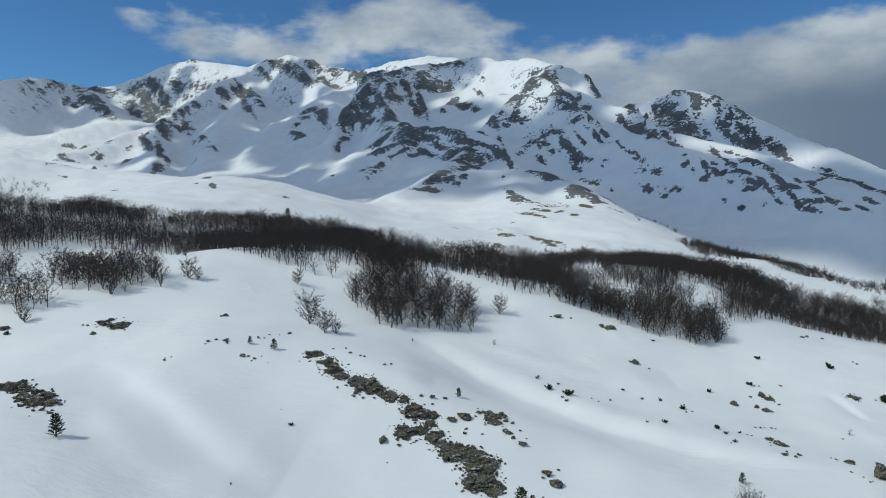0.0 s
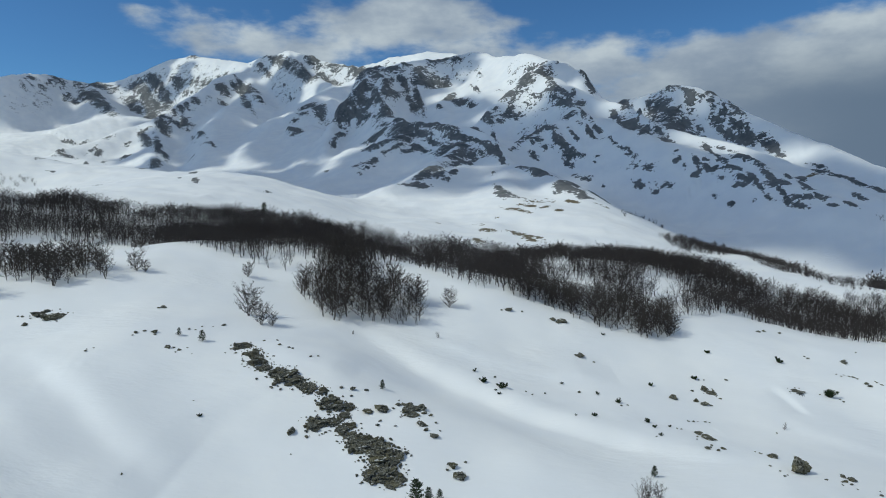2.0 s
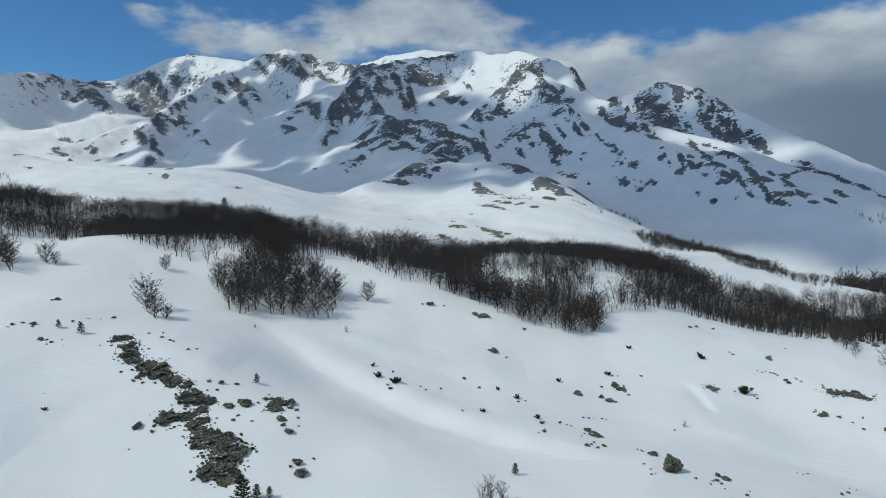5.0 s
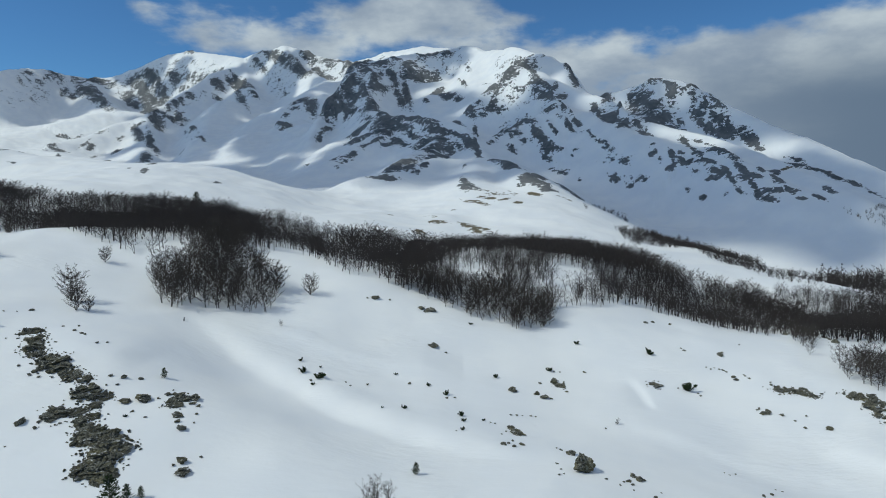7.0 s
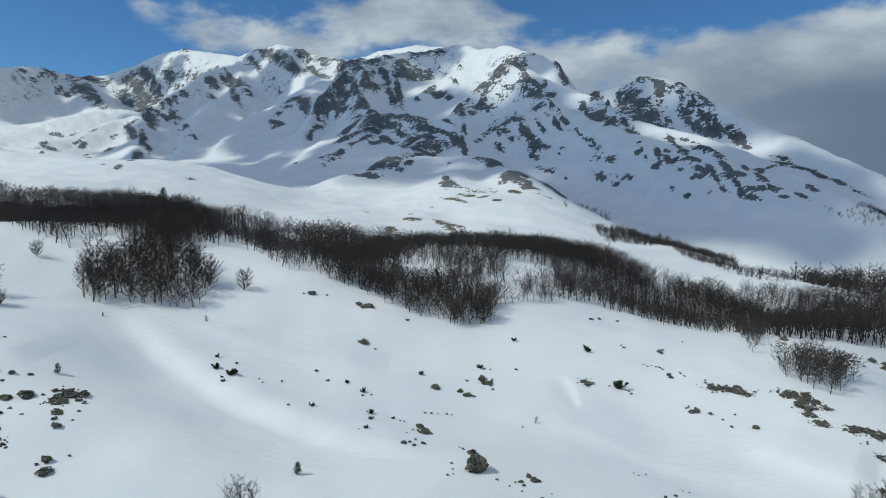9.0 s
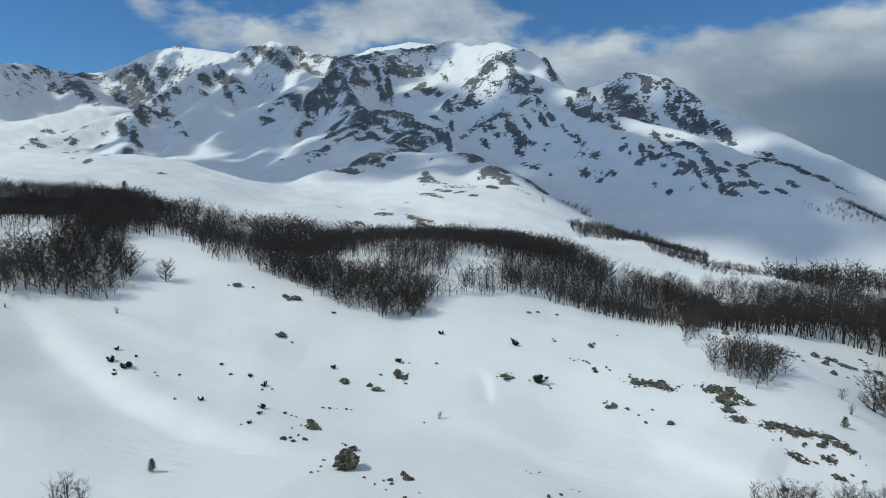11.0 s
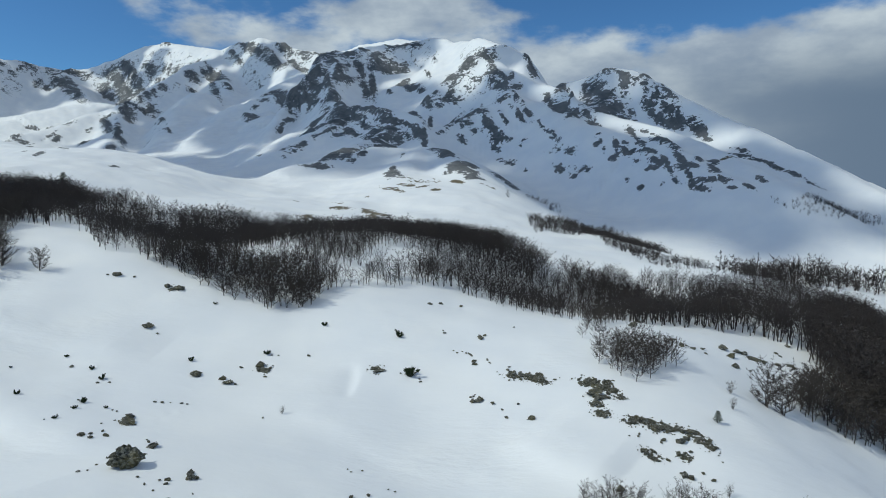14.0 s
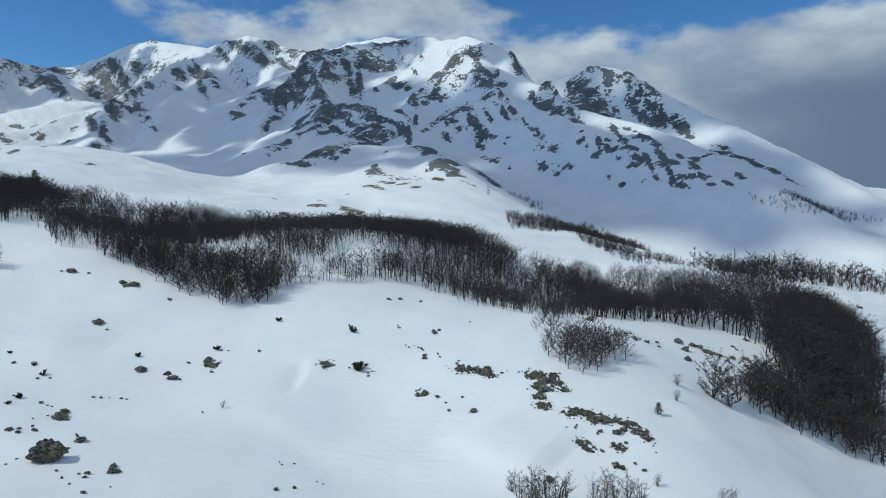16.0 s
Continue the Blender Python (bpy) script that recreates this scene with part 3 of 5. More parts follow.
RIGHT_SPUR = [
    (127, 758, 13, 7, -162), (112, 753, 13, 7, -162), (143, 752, 10, 5, 147), (145, 738, 10, 3, 112), (154, 729, 12, 3, 128), (159, 715, 18, 3, 126),
    (124, 744, 7, 3, -163), (133, 732, 7, 2, 151), (119, 724, 7, 3, 148), (95, 730, 9, 2, -135), (156, 699, 9, 2, 137), (164, 676, 11, 2, 132),
    (156, 708, 8, 2, 129), (189, 744, 10, 2, 104), (193, 727, 11, 2, 123), (166, 732, 13, 2, 109), (181, 734, 13, 2, 115),
]
UPPER_STRIP = [
    (220, 738, 17, 4, 98), (230, 710, 24, 6, 106), (238, 691, 14, 4, -127), (235, 718, 11, 2, 110), (252, 688, 12, 2, 102), (254, 667, 9, 4, 127),
    (203, 702, 14, 2, 100), (211, 669, 16, 2, 110), (213, 659, 11, 2, 116), (185, 721, 11, 2, 125), (199, 710, 5, 2, 129), (251, 627, 4, 2, 128),
]
SCATTERED = [
    (212, 646, 6, 2, 132), (183, 688, 5, 2, 143), (223, 633, 8, 2, 116), (212, 627, 6, 2, 126), (233, 599, 9, 2, 129), (223, 606, 4, 2, 129),
    (248, 619, 4, 2, 136), (251, 605, 2, 2, 137), (258, 553, 5, 2, 104), (263, 529, 4, 2, 117), (182, 651, 3, 2, 144),
]
LONG_SLOPE = [
    (262, 605, 9, 2, -97), (256, 591, 6, 2, 144), (284, 630, 12, 4, 94), (281, 596, 15, 3, 93), (299, 620, 12, 2, 117), (298, 583, 15, 7, 101),
    (301, 560, 16, 5, 85), (282, 568, 9, 3, 121), (280, 548, 13, 3, 95), (267, 588, 8, 2, 104), (271, 564, 7, 2, 107), (277, 541, 6, 3, 132),
    (286, 533, 14, 2, -91), (296, 535, 10, 2, 97), (296, 519, 9, 4, 124), (272, 584, 3, 2, 160), (270, 600, 3, 2, 104),
]
LOWER_SLOPE = [
    (293, 501, 14, 2, -99), (291, 480, 11, 3, 101), (298, 485, 9, 3, 113), (312, 500, 15, 4, -106), (306, 472, 12, 2, -97), (284, 509, 8, 2, 93),
    (276, 515, 4, 2, 106), (309, 470, 5, 3, 115), (323, 532, 5, 4, 81), (309, 526, 5, 3, 51), (304, 455, 4, 2, 103), (313, 448, 7, 2, 96),
    (328, 459, 13, 2, -104),
]
RIGHT_STRIPS = [
    (372, 583, 11, 4, 126), (383, 565, 13, 2, 104), (385, 548, 10, 3, 103), (391, 527, 10, 2, 98), (393, 506, 12, 2, 97), (378, 598, 9, 2, 111),
]
RIGHT_PEAK = [
    (272, 754, 11, 5, 153), (277, 728, 34, 12, 97), (279, 699, 26, 13, -154), (291, 716, 14, 8, 171), (306, 733, 9, 4, 114), (307, 741, 8, 3, 130),
    (291, 758, 7, 2, 118), (295, 760, 13, 3, 129), (317, 728, 5, 2, 168), (324, 718, 11, 3, 125), (329, 706, 14, 3, 131), (326, 701, 12, 3, 133),
    (327, 690, 14, 3, 125), (243, 800, 16, 7, 103), (233, 744, 9, 4, 104),
]
RIGHT_PEAK_SIDE = [
    (341, 684, 8, 2, 119), (341, 673, 11, 3, 109), (348, 672, 10, 3, 102), (346, 700, 14, 3, 114), (329, 729, 6, 5, 160), (335, 709, 8, 2, 112),
    (341, 691, 7, 2, 130), (339, 670, 10, 3, 125), (359, 657, 9, 3, 123), (361, 643, 9, 3, 111), (244, 729, 9, 2, -118), (308, 706, 6, 3, 118),
    (364, 651, 6, 2, 101),
]
CRAGS = [LEFT_RANGE, GREAT_CRAG, CRAG_FOOT, LOW_SPUR, SECOND_SUMMIT, NEAR_HILL, MAIN_SUMMIT, KNOBS, BUTTRESS, BUTTRESS_FACE, HEADWALL, UPPER_BOWL, SHOULDER_TOP, SHOULDER_FRONT, SHOULDER_FOOT, KNOLL, RIGHT_SUMMIT, RIGHT_SPUR, UPPER_STRIP, SCATTERED, LONG_SLOPE, LOWER_SLOPE, RIGHT_STRIPS, RIGHT_PEAK, RIGHT_PEAK_SIDE]
TURF_OF_THE_KNOLL = [
    (84, 460, 13, 9, 170), (63, 433, 14, 4, 124), (35, 390, 5, 3, 153), (39, 369, 7, 6, 104), (60, 351, 19, 5, 106), (129, 451, 6, 3, 153),
    (83, 431, 7, 2, -133), (108, 453, 7, 3, 120), (30, 323, 7, 3, 96), (9, 392, 2, 2, -129), (50, 416, 4, 2, 147), (73, 441, 8, 3, 128),
    (347, 539, 14, 2, -160), (92, 424, 6, 2, -136),
]
TURFS = [TURF_OF_THE_KNOLL]


def blobs(x, y, some):
    out = np.zeros(x.shape)
    for a, b, wide, deep, turn in (c for group in some for c in group):
        c, s = math.cos(radians(turn)), math.sin(radians(turn))
        near = (np.abs(x - a) < 1.7 * wide) & (np.abs(y - b) < 1.7 * wide)
        u, v = (x[near] - a) * c + (y[near] - b) * s, -(x[near] - a) * s + (y[near] - b) * c
        out[near] = np.maximum(out[near], np.clip(1.36 - 0.75 * np.sqrt((u / wide) ** 2 + (v / deep) ** 2), 0, 1))
    return out


def bare_masks(x, y, steep):
    """Where the wind and the steepness keep snow off: stone and dry turf."""
    far = np.clip((np.hypot(x, y) - 440) / 260, 0, 1)
    rock = far * np.clip((steep - 0.2) / 0.25, 0, 1) * 0.25
    rock = np.maximum(rock, 1.0 * blobs(x, y, CRAGS))
    return rock, 0.9 * blobs(x, y, TURFS)


def ground_sheet():
    """One sheet on rings round the drone's way, finer where it is looked at, out to the horizon."""
    cx, cy = 50.0, -60.0
    turns = np.concatenate([np.linspace(-46, 48, 830), np.linspace(48, 314, 90)[1:-1]])
    turns = np.radians(turns)
    rings = np.concatenate([[0.5, 15, 30, 45], np.geomspace(60, 105, 50)[:-1], np.geomspace(105, 280, 190)[:-1], np.geomspace(280, 3300, 350), np.geomspace(3300, 4900, 8)[1:]])
    R, A = np.meshgrid(rings, turns, indexing="ij")
    x, y = cx + R * np.sin(A), cy + R * np.cos(A)
    z = land_height(x.ravel(), y.ravel()).reshape(x.shape)
    rows, cols = x.shape
    # slope from the rings themselves
    p = np.stack([x, y, z], -1)
    across = np.roll(p, -1, 1) - np.roll(p, 1, 1)
    along = np.gradient(p, axis=0)
    up = np.cross(across, along)
    up = up / np.maximum(np.linalg.norm(up, axis=-1, keepdims=True), 1e-9)
    steep = 1 - np.abs(up[..., 2])
    rock, grass = bare_masks(x, y, steep)
    i, j = np.meshgrid(np.arange(rows - 1), np.arange(cols), indexing="ij")
    k = (j + 1) % cols
    faces = np.stack([i * cols + j, (i + 1) * cols + j, (i + 1) * cols + k, i * cols + k], -1).reshape(-1, 4)
    mesh = bpy.data.meshes.new("ground")
    mesh.vertices.add(rows * cols)
    mesh.vertices.foreach_set("co", p.reshape(-1).astype(np.float32))
    mesh.loops.add(faces.size)
    mesh.loops.foreach_set("vertex_index", faces[:, ::-1].reshape(-1).astype(np.int32))
    mesh.polygons.add(len(faces))
    mesh.polygons.foreach_set("loop_start", np.arange(0, faces.size, 4, dtype=np.int32))
    mesh.polygons.foreach_set("use_smooth", np.ones(len(faces), bool))
    mesh.update(calc_edges=True)
    for name, values in (("rock", rock), ("grass", grass)):
        mesh.attributes.new(name, "FLOAT", "POINT").data.foreach_set("value", values.reshape(-1).astype(np.float32))
    mesh.materials.append(LAND)
    return tagged(new("ground", mesh), "snow-covered slopes rising to rocky mountains", "ground", kind="structure")


ground = ground_sheet()


# ---- things ----
def mesh_of(name, verts, faces, mat, smooth=False):
    me = bpy.data.meshes.new(name)
    me.from_pydata([tuple(v) for v in verts], [], faces)
    if smooth:
        me.polygons.foreach_set("use_smooth", np.ones(len(me.polygons), bool))
    me.materials.append(mat)
    return me


def part(name, mesh, parent, m=None, label=""):
    ob = new(name, mesh)
    ob.parent = parent
    if m is not None:
        ob.matrix_basis = m
    return tagged(ob, label)


def high_at(x, y):
    return float(land_height(np.array([float(x)]), np.array([float(y)]))[0])


class Sticks:
    """Tapered sticks and slivers gathered for one mesh."""

    def __init__(self):
        self.v, self.f = [], []

    def limb(self, points, radii, sides):
        start = len(self.v)
        for n, (p, r) in enumerate(zip(points, radii)):
            way = (points[min(n + 1, len(points) - 1)] - points[max(n - 1, 0)]).normalized()
            a = way.orthogonal().normalized()
            b = way.cross(a)
            for k in range(sides):
                t = 2 * math.pi * k / sides
                self.v.append(tuple(p + r * (math.cos(t) * a + math.sin(t) * b)))
        for n in range(len(points) - 1):
            for k in range(sides):
                i, j = start + n * sides + k, start + n * sides + (k + 1) % sides
                self.f.append((i, j, j + sides, i + sides))

    def sliver(self, a, b, wide):
        side = (b - a).cross(Vector((random.uniform(-1, 1), random.uniform(-1, 1), random.uniform(-0.3, 0.3)))).normalized() * wide / 2
        n = len(self.v)
        self.v += [tuple(a - side), tuple(a + side), tuple(b)]
        self.f.append((n, n + 1, n + 2))

    def mesh(self, name, mat):
        return mesh_of(name, self.v, self.f, mat)


def beech(seed, high, stems, limbs, twigs, wide=0.05, bushy=1.0, low=0.2, plain=False, short=0.14):
    """A leafless beech, its trunk and its crown; several stems make a bush."""
    random.seed(seed)
    trunk, crown = Sticks(), Sticks()
    for s in range(stems):
        lean = Vector((random.uniform(-1, 1), random.uniform(-1, 1), 0)) * (0.06 if stems == 1 else 0.28)
        tall = high * (1.0 if s == 0 else random.uniform(0.65, 0.95))
        base = Vector((random.uniform(-0.25, 0.25), random.uniform(-0.25, 0.25), -0.5)) * (0.3 if stems == 1 else 1.0)
        base.z = -0.5
        r0 = (0.017 if plain else 0.0125) * tall + 0.015
        pts = [base]
        for k in range(1, 6):
            f = k / 5
            sway = 0.025 * tall
            pts.append(base + lean * tall * f + Vector((random.uniform(-sway, sway), random.uniform(-sway, sway), (tall + 0.5) * f)))
        radii = [r0 * (1.15 - 1.05 * k / 5) for k in range(6)]
        trunk.limb(pts[::2] + pts[5:] if plain else pts, radii[::2] + radii[5:] if plain else radii, 3 if plain else 5)
        count = max(limbs // stems, 3)
        for n in range(count):
            f = low + (0.92 - low) * (n + random.random()) / count
            k = min(int(f * 5), 4)
            a = pts[k].lerp(pts[k + 1], f * 5 - k)
            t = n * 2.4 + random.random()
            # the limbs end on a rounded crown, wider below the middle
            belly = max(0.06, 1 - ((f - 0.42) / 0.56) ** 2) ** 0.5
            reach = bushy * tall * 0.30 * belly * random.uniform(0.75, 1.15)
            rise = reach * random.uniform(0.5, 1.1) + 0.05 * tall
            out = Vector((math.cos(t), math.sin(t), 0))
            mid = a + out * reach * 0.55 + Vector((0, 0, rise * 0.4))
            end = a + out * reach + Vector((random.uniform(-0.03, 0.03) * tall, random.uniform(-0.03, 0.03) * tall, rise))
            rr = r0 * 0.34 * (1.1 - 0.7 * f)
            if plain:
                crown.sliver(a, end, rr * 2.4)
            else:
                crown.limb([a, mid, end], [rr, rr * 0.65, rr * 0.25], 3)
            for q in range(twigs):
                g = random.uniform(0.2, 1.0)
                o = a.lerp(mid, g * 2) if g < 0.5 else mid.lerp(end, g * 2 - 1)
                w = Vector((random.gauss(0, 0.6), random.gauss(0, 0.6), random.uniform(-0.1, 0.9))) + out * 0.35
                tip = o + w.normalized() * tall * random.uniform(0.04, short)
                crown.sliver(o, tip, wide)
                if not plain:
                    w = w + Vector((random.gauss(0, 0.8), random.gauss(0, 0.8), random.gauss(0.2, 0.5)))
                    o = o.lerp(tip, random.uniform(0.2, 0.7))
                    crown.sliver(o, o + w.normalized() * tall * random.uniform(0.03, 0.08), wide * 0.8)
    return trunk, crown


def joined(some):
    """Trunk and crown of one tree in one pair of arrays, for the woods."""
    v, f = [], []
    for s in some:
        f += [tuple(i + len(v) for i in face) for face in s.f]
        v += s.v
    return np.array(v), np.concatenate([np.array(face) for face in f]), np.array([len(face) for face in f])


def inside(x, y, poly):
    hit = np.zeros(x.shape, bool)
    for (ax, ay), (bx, by) in zip(poly, poly[1:] + poly[:1]):
        if ay != by:
            hit ^= ((ay > y) != (by > y)) & (x < (bx - ax) * (y - ay) / (by - ay) + ax)
    return hit


def scatter(poly, step, seed):
    rng = np.random.default_rng(seed)
    xs, ys = [p[0] for p in poly], [p[1] for p in poly]
    gx, gy = np.meshgrid(np.arange(min(xs) - step, max(xs) + step, step), np.arange(min(ys) - step, max(ys) + step, step))
    gx = gx.ravel() + rng.uniform(-0.6, 0.6, gx.size) * step
    gy = gy.ravel() + rng.uniform(-0.6, 0.6, gy.size) * step
    m = inside(gx, gy, poly)
    return gx[m], gy[m], rng


def woodland(name, label, x, y, kinds, rng, low, high, mat, grow=None):
    """Trees past counting, as one mesh."""
    z = land_height(x, y)
    verts, loops, counts, at = [], [], [], 0
    for n in range(len(x)):
        v, index, sizes = kinds[rng.integers(len(kinds))]
        t, s = rng.uniform(0, 2 * math.pi), rng.uniform(low, high) * (1.0 if grow is None else grow[n])
        c, q = math.cos(t) * s, math.sin(t) * s
        verts.append(np.stack([v[:, 0] * c - v[:, 1] * q + x[n], v[:, 0] * q + v[:, 1] * c + y[n], v[:, 2] * s * rng.uniform(0.85, 1.1) + z[n]], -1))
        loops.append(index + at)
        counts.append(sizes)
        at += len(v)
    co, loops, counts = np.concatenate(verts), np.concatenate(loops).astype(np.int32), np.concatenate(counts)
    me = bpy.data.meshes.new(name)
    me.vertices.add(len(co))
    me.vertices.foreach_set("co", co.reshape(-1).astype(np.float32))
    me.loops.add(len(loops))
    me.loops.foreach_set("vertex_index", loops)
    me.polygons.add(len(counts))
    me.polygons.foreach_set("loop_start", np.concatenate([[0], np.cumsum(counts)[:-1]]).astype(np.int32))
    me.update(calc_edges=True)
    me.materials.append(mat)
    return tagged(new(name, me), label, "forest", kind="stuff")


def boulder_mesh(seed, flat=0.7, detail=3, name="boulder", rough=0.34):
    """A weathered limestone block: a ball cut by planes, then roughened."""
    random.seed(seed)
    bm = bmesh.new()
    bmesh.ops.create_icosphere(bm, subdivisions=detail, radius=1.0)
    cuts = [(Vector((random.gauss(0, 1), random.gauss(0, 1), random.gauss(0, 0.8))).normalized(), random.uniform(0.45, 0.85)) for _ in range(13)]
    off = Vector((seed * 3.1, seed * 1.7, 0))
    for v in bm.verts:
        p = v.co * (1.0 + 0.45 * noise.fractal(v.co * 1.1 + off, 1.0, 2.0, 3))
        for n, d in cuts:
            past = p.dot(n) - d
            if past > 0:
                p -= n * past * 0.95
        p += v.co * rough * noise.fractal(v.co * 3.0 + off, 0.6, 2.0, 5)
        v.co = Vector((p.x * 1.15, p.y, p.z * flat))
    me = bpy.data.meshes.new(name)
    bm.to_mesh(me)
    bm.free()
    me.materials.append(STONE)
    return me


# ---- where things stand ----
# outcrops along the old wall, x, y and half width
WALL_LINE = [
    (-23.5, 107.4, 1.5), (-21.0, 104.5, 1.36), (-19.1, 101.9, 1.63), (-17.2, 99.7, 1.3), (-14.4, 98.1, 1.37), (-12.5, 96.6, 2.12), (-10.7, 95.5, 1.43), (-8.6, 94.4, 1.32),
    (-6.3, 94.0, 0.94), (-4.3, 91.1, 1.84), (-1.7, 91.1, 0.92), (-5.6, 86.1, 1.58), (-3.3, 87.1, 1.06), (-1.9, 88.8, 0.9), (-1.0, 85.6, 1.4), (0.2, 83.6, 1.37),
    (1.4, 81.8, 1.69), (3.3, 81.6, 2.02), (4.8, 80.6, 2.01), (6.1, 80.5, 1.51), (5.1, 78.1, 1.8), (4.2, 76.6, 1.45), (6.3, 76.3, 1.62),
]
# stones beside the wall
NEST = [
    (7.4, 94.0, 2.09), (7.8, 91.5, 1.39), (9.6, 94.7, 1.06), (3.4, 91.8, 1.11), (1.4, 90.7, 0.82), (9.8, 88.5, 0.82), (10.0, 92.9, 0.47), (11.0, 92.4, 0.38),
    (11.7, 85.4, 0.62), (10.5, 86.9, 0.36), (11.9, 89.8, 0.28), (12.6, 87.3, 0.18), (5.9, 87.3, 0.27), (3.5, 88.5, 0.27), (-8.7, 83.8, 0.69), (-6.4, 83.1, 0.34),
    (-6.7, 84.3, 0.35),
]
# rocks on the upper slope
LEFT_ROCKS = [
    (-68.1, 120.0, 1.85), (-64.1, 117.7, 1.93), (-66.4, 89.4, 2.17), (-63.5, 88.3, 1.49), (-60.1, 85.7, 2.46), (-57.0, 83.7, 1.59), (-58.5, 82.4, 1.39),
]
# single stones on the upper slope
LEFT_STONES = [
    (-67.9, 114.3, 0.64), (-87.9, 118.1, 0.85), (-71.9, 119.3, 0.4), (-73.0, 119.6, 0.27), (-85.9, 116.0, 0.69), (-55.1, 84.0, 0.4), (-54.5, 80.6, 0.38), (-56.6, 80.5, 0.29),
    (-56.0, 78.7, 0.14), (-56.0, 81.1, 0.39), (-54.8, 81.7, 0.29), (-45.7, 124.3, 0.76), (-46.4, 123.6, 0.38), (-43.0, 107.7, 0.45), (-42.0, 108.8, 0.34), (-40.2, 109.1, 0.56),
    (-39.6, 108.0, 0.33), (-43.1, 106.6, 0.22), (-35.4, 103.8, 0.53), (-34.5, 104.1, 0.32), (-33.4, 102.3, 0.21), (-33.2, 103.3, 0.42), (-32.3, 104.6, 0.21), (-33.8, 114.9, 0.23),
    (-34.2, 112.7, 0.23), (-35.3, 112.5, 0.34), (-30.7, 117.6, 0.47), (-32.1, 115.9, 0.17), (-47.3, 99.4, 0.32), (-46.6, 100.7, 0.22), (-47.5, 100.2, 0.22),
]
# small stones round the wall
WALL_STONES = [
    (-24.6, 88.5, 0.14), (-26.3, 71.3, 0.16), (-30.6, 102.3, 0.16), (-20.8, 111.6, 0.33), (-18.6, 112.4, 0.33), (-17.2, 109.1, 0.43), (-15.1, 107.7, 0.43), (-14.3, 107.2, 0.32),
    (-10.4, 104.1, 0.31), (-9.3, 105.1, 0.31), (-17.3, 95.7, 0.29), (-3.6, 95.9, 0.38), (-1.8, 96.3, 0.58), (0.4, 97.1, 0.39), (-14.1, 94.5, 0.48), (-7.7, 79.6, 0.17),
    (14.4, 79.7, 0.68), (15.3, 77.7, 0.92), (13.6, 78.8, 0.25), (16.2, 80.9, 0.26), (-1.7, 94.2, 0.28), (-25.5, 104.1, 0.21), (-23.7, 104.4, 0.31),
]
# single stones on the middle slope
UPPER_STONES = [
    (41.6, 149.8, 1.22), (40.3, 149.9, 0.82), (43.2, 149.9, 0.95), (29.2, 150.5, 0.96), (32.7, 151.1, 0.41), (27.4, 150.2, 0.41), (43.9, 134.0, 0.98), (42.9, 134.2, 0.49),
    (46.5, 132.1, 0.36), (59.2, 118.6, 1.1), (63.7, 118.3, 0.66), (64.9, 117.2, 0.88), (68.9, 123.6, 1.39), (67.9, 124.7, 0.82), (88.2, 125.3, 1.34), (69.7, 121.0, 0.34),
    (64.9, 123.4, 0.46), (39.9, 116.9, 0.43), (48.3, 112.7, 0.31), (46.8, 112.0, 0.31), (28.8, 112.9, 0.21), (29.8, 111.6, 0.21), (57.8, 107.5, 0.3), (58.8, 107.6, 0.3),
    (59.8, 108.0, 0.2), (61.3, 108.4, 0.3), (62.1, 108.4, 0.2), (66.1, 117.1, 0.33), (68.6, 128.8, 0.24), (69.8, 129.1, 0.24), (75.0, 130.0, 0.37), (54.0, 103.1, 0.19),
    (54.7, 102.9, 0.19),
]
MID_STONES = [
    (57.9, 99.5, 1.02), (57.3, 101.6, 0.66), (55.4, 93.8, 0.53), (56.1, 94.4, 0.35), (56.8, 93.2, 0.35), (58.2, 94.3, 0.44), (55.4, 98.0, 0.18), (56.2, 99.7, 0.19),
    (59.2, 99.2, 0.28), (56.9, 95.7, 0.27), (64.9, 92.2, 0.7), (62.1, 87.7, 0.25), (62.2, 85.3, 0.24), (61.6, 83.0, 0.24), (62.3, 83.5, 0.16), (63.2, 94.2, 0.18),
    (63.7, 93.6, 0.27), (48.4, 97.4, 0.18), (96.4, 158.1, 0.61), (98.9, 160.1, 0.62), (103.6, 160.9, 0.47), (99.8, 141.4, 0.42), (99.6, 142.5, 0.28), (106.9, 139.4, 0.84),
    (102.3, 132.9, 0.27), (104.6, 132.3, 0.4), (104.9, 131.5, 0.26), (105.3, 128.0, 0.65), (107.7, 129.3, 0.26), (108.0, 128.3, 0.26), (111.0, 125.4, 0.39),
]
LOW_STONES = [
    (109.1, 124.9, 0.19), (114.4, 146.2, 0.3), (136.7, 167.1, 0.7), (95.8, 122.1, 0.37), (95.7, 123.0, 0.25), (92.3, 124.3, 0.24), (73.7, 106.8, 0.21), (72.0, 86.2, 0.59),
    (72.5, 85.0, 0.67), (70.9, 82.7, 0.32), (73.1, 85.3, 0.34), (70.0, 83.3, 0.24), (69.1, 81.9, 0.16), (67.7, 83.3, 0.24), (70.7, 83.7, 0.33), (70.5, 80.9, 0.16),
    (74.2, 81.6, 0.16), (72.7, 79.4, 0.32), (89.7, 86.5, 0.37), (94.2, 90.1, 0.15), (89.8, 94.6, 0.2), (141.8, 154.4, 1.17), (144.4, 160.8, 0.52), (139.5, 137.9, 0.61),
    (141.2, 138.5, 0.46), (140.5, 136.1, 0.61),
]
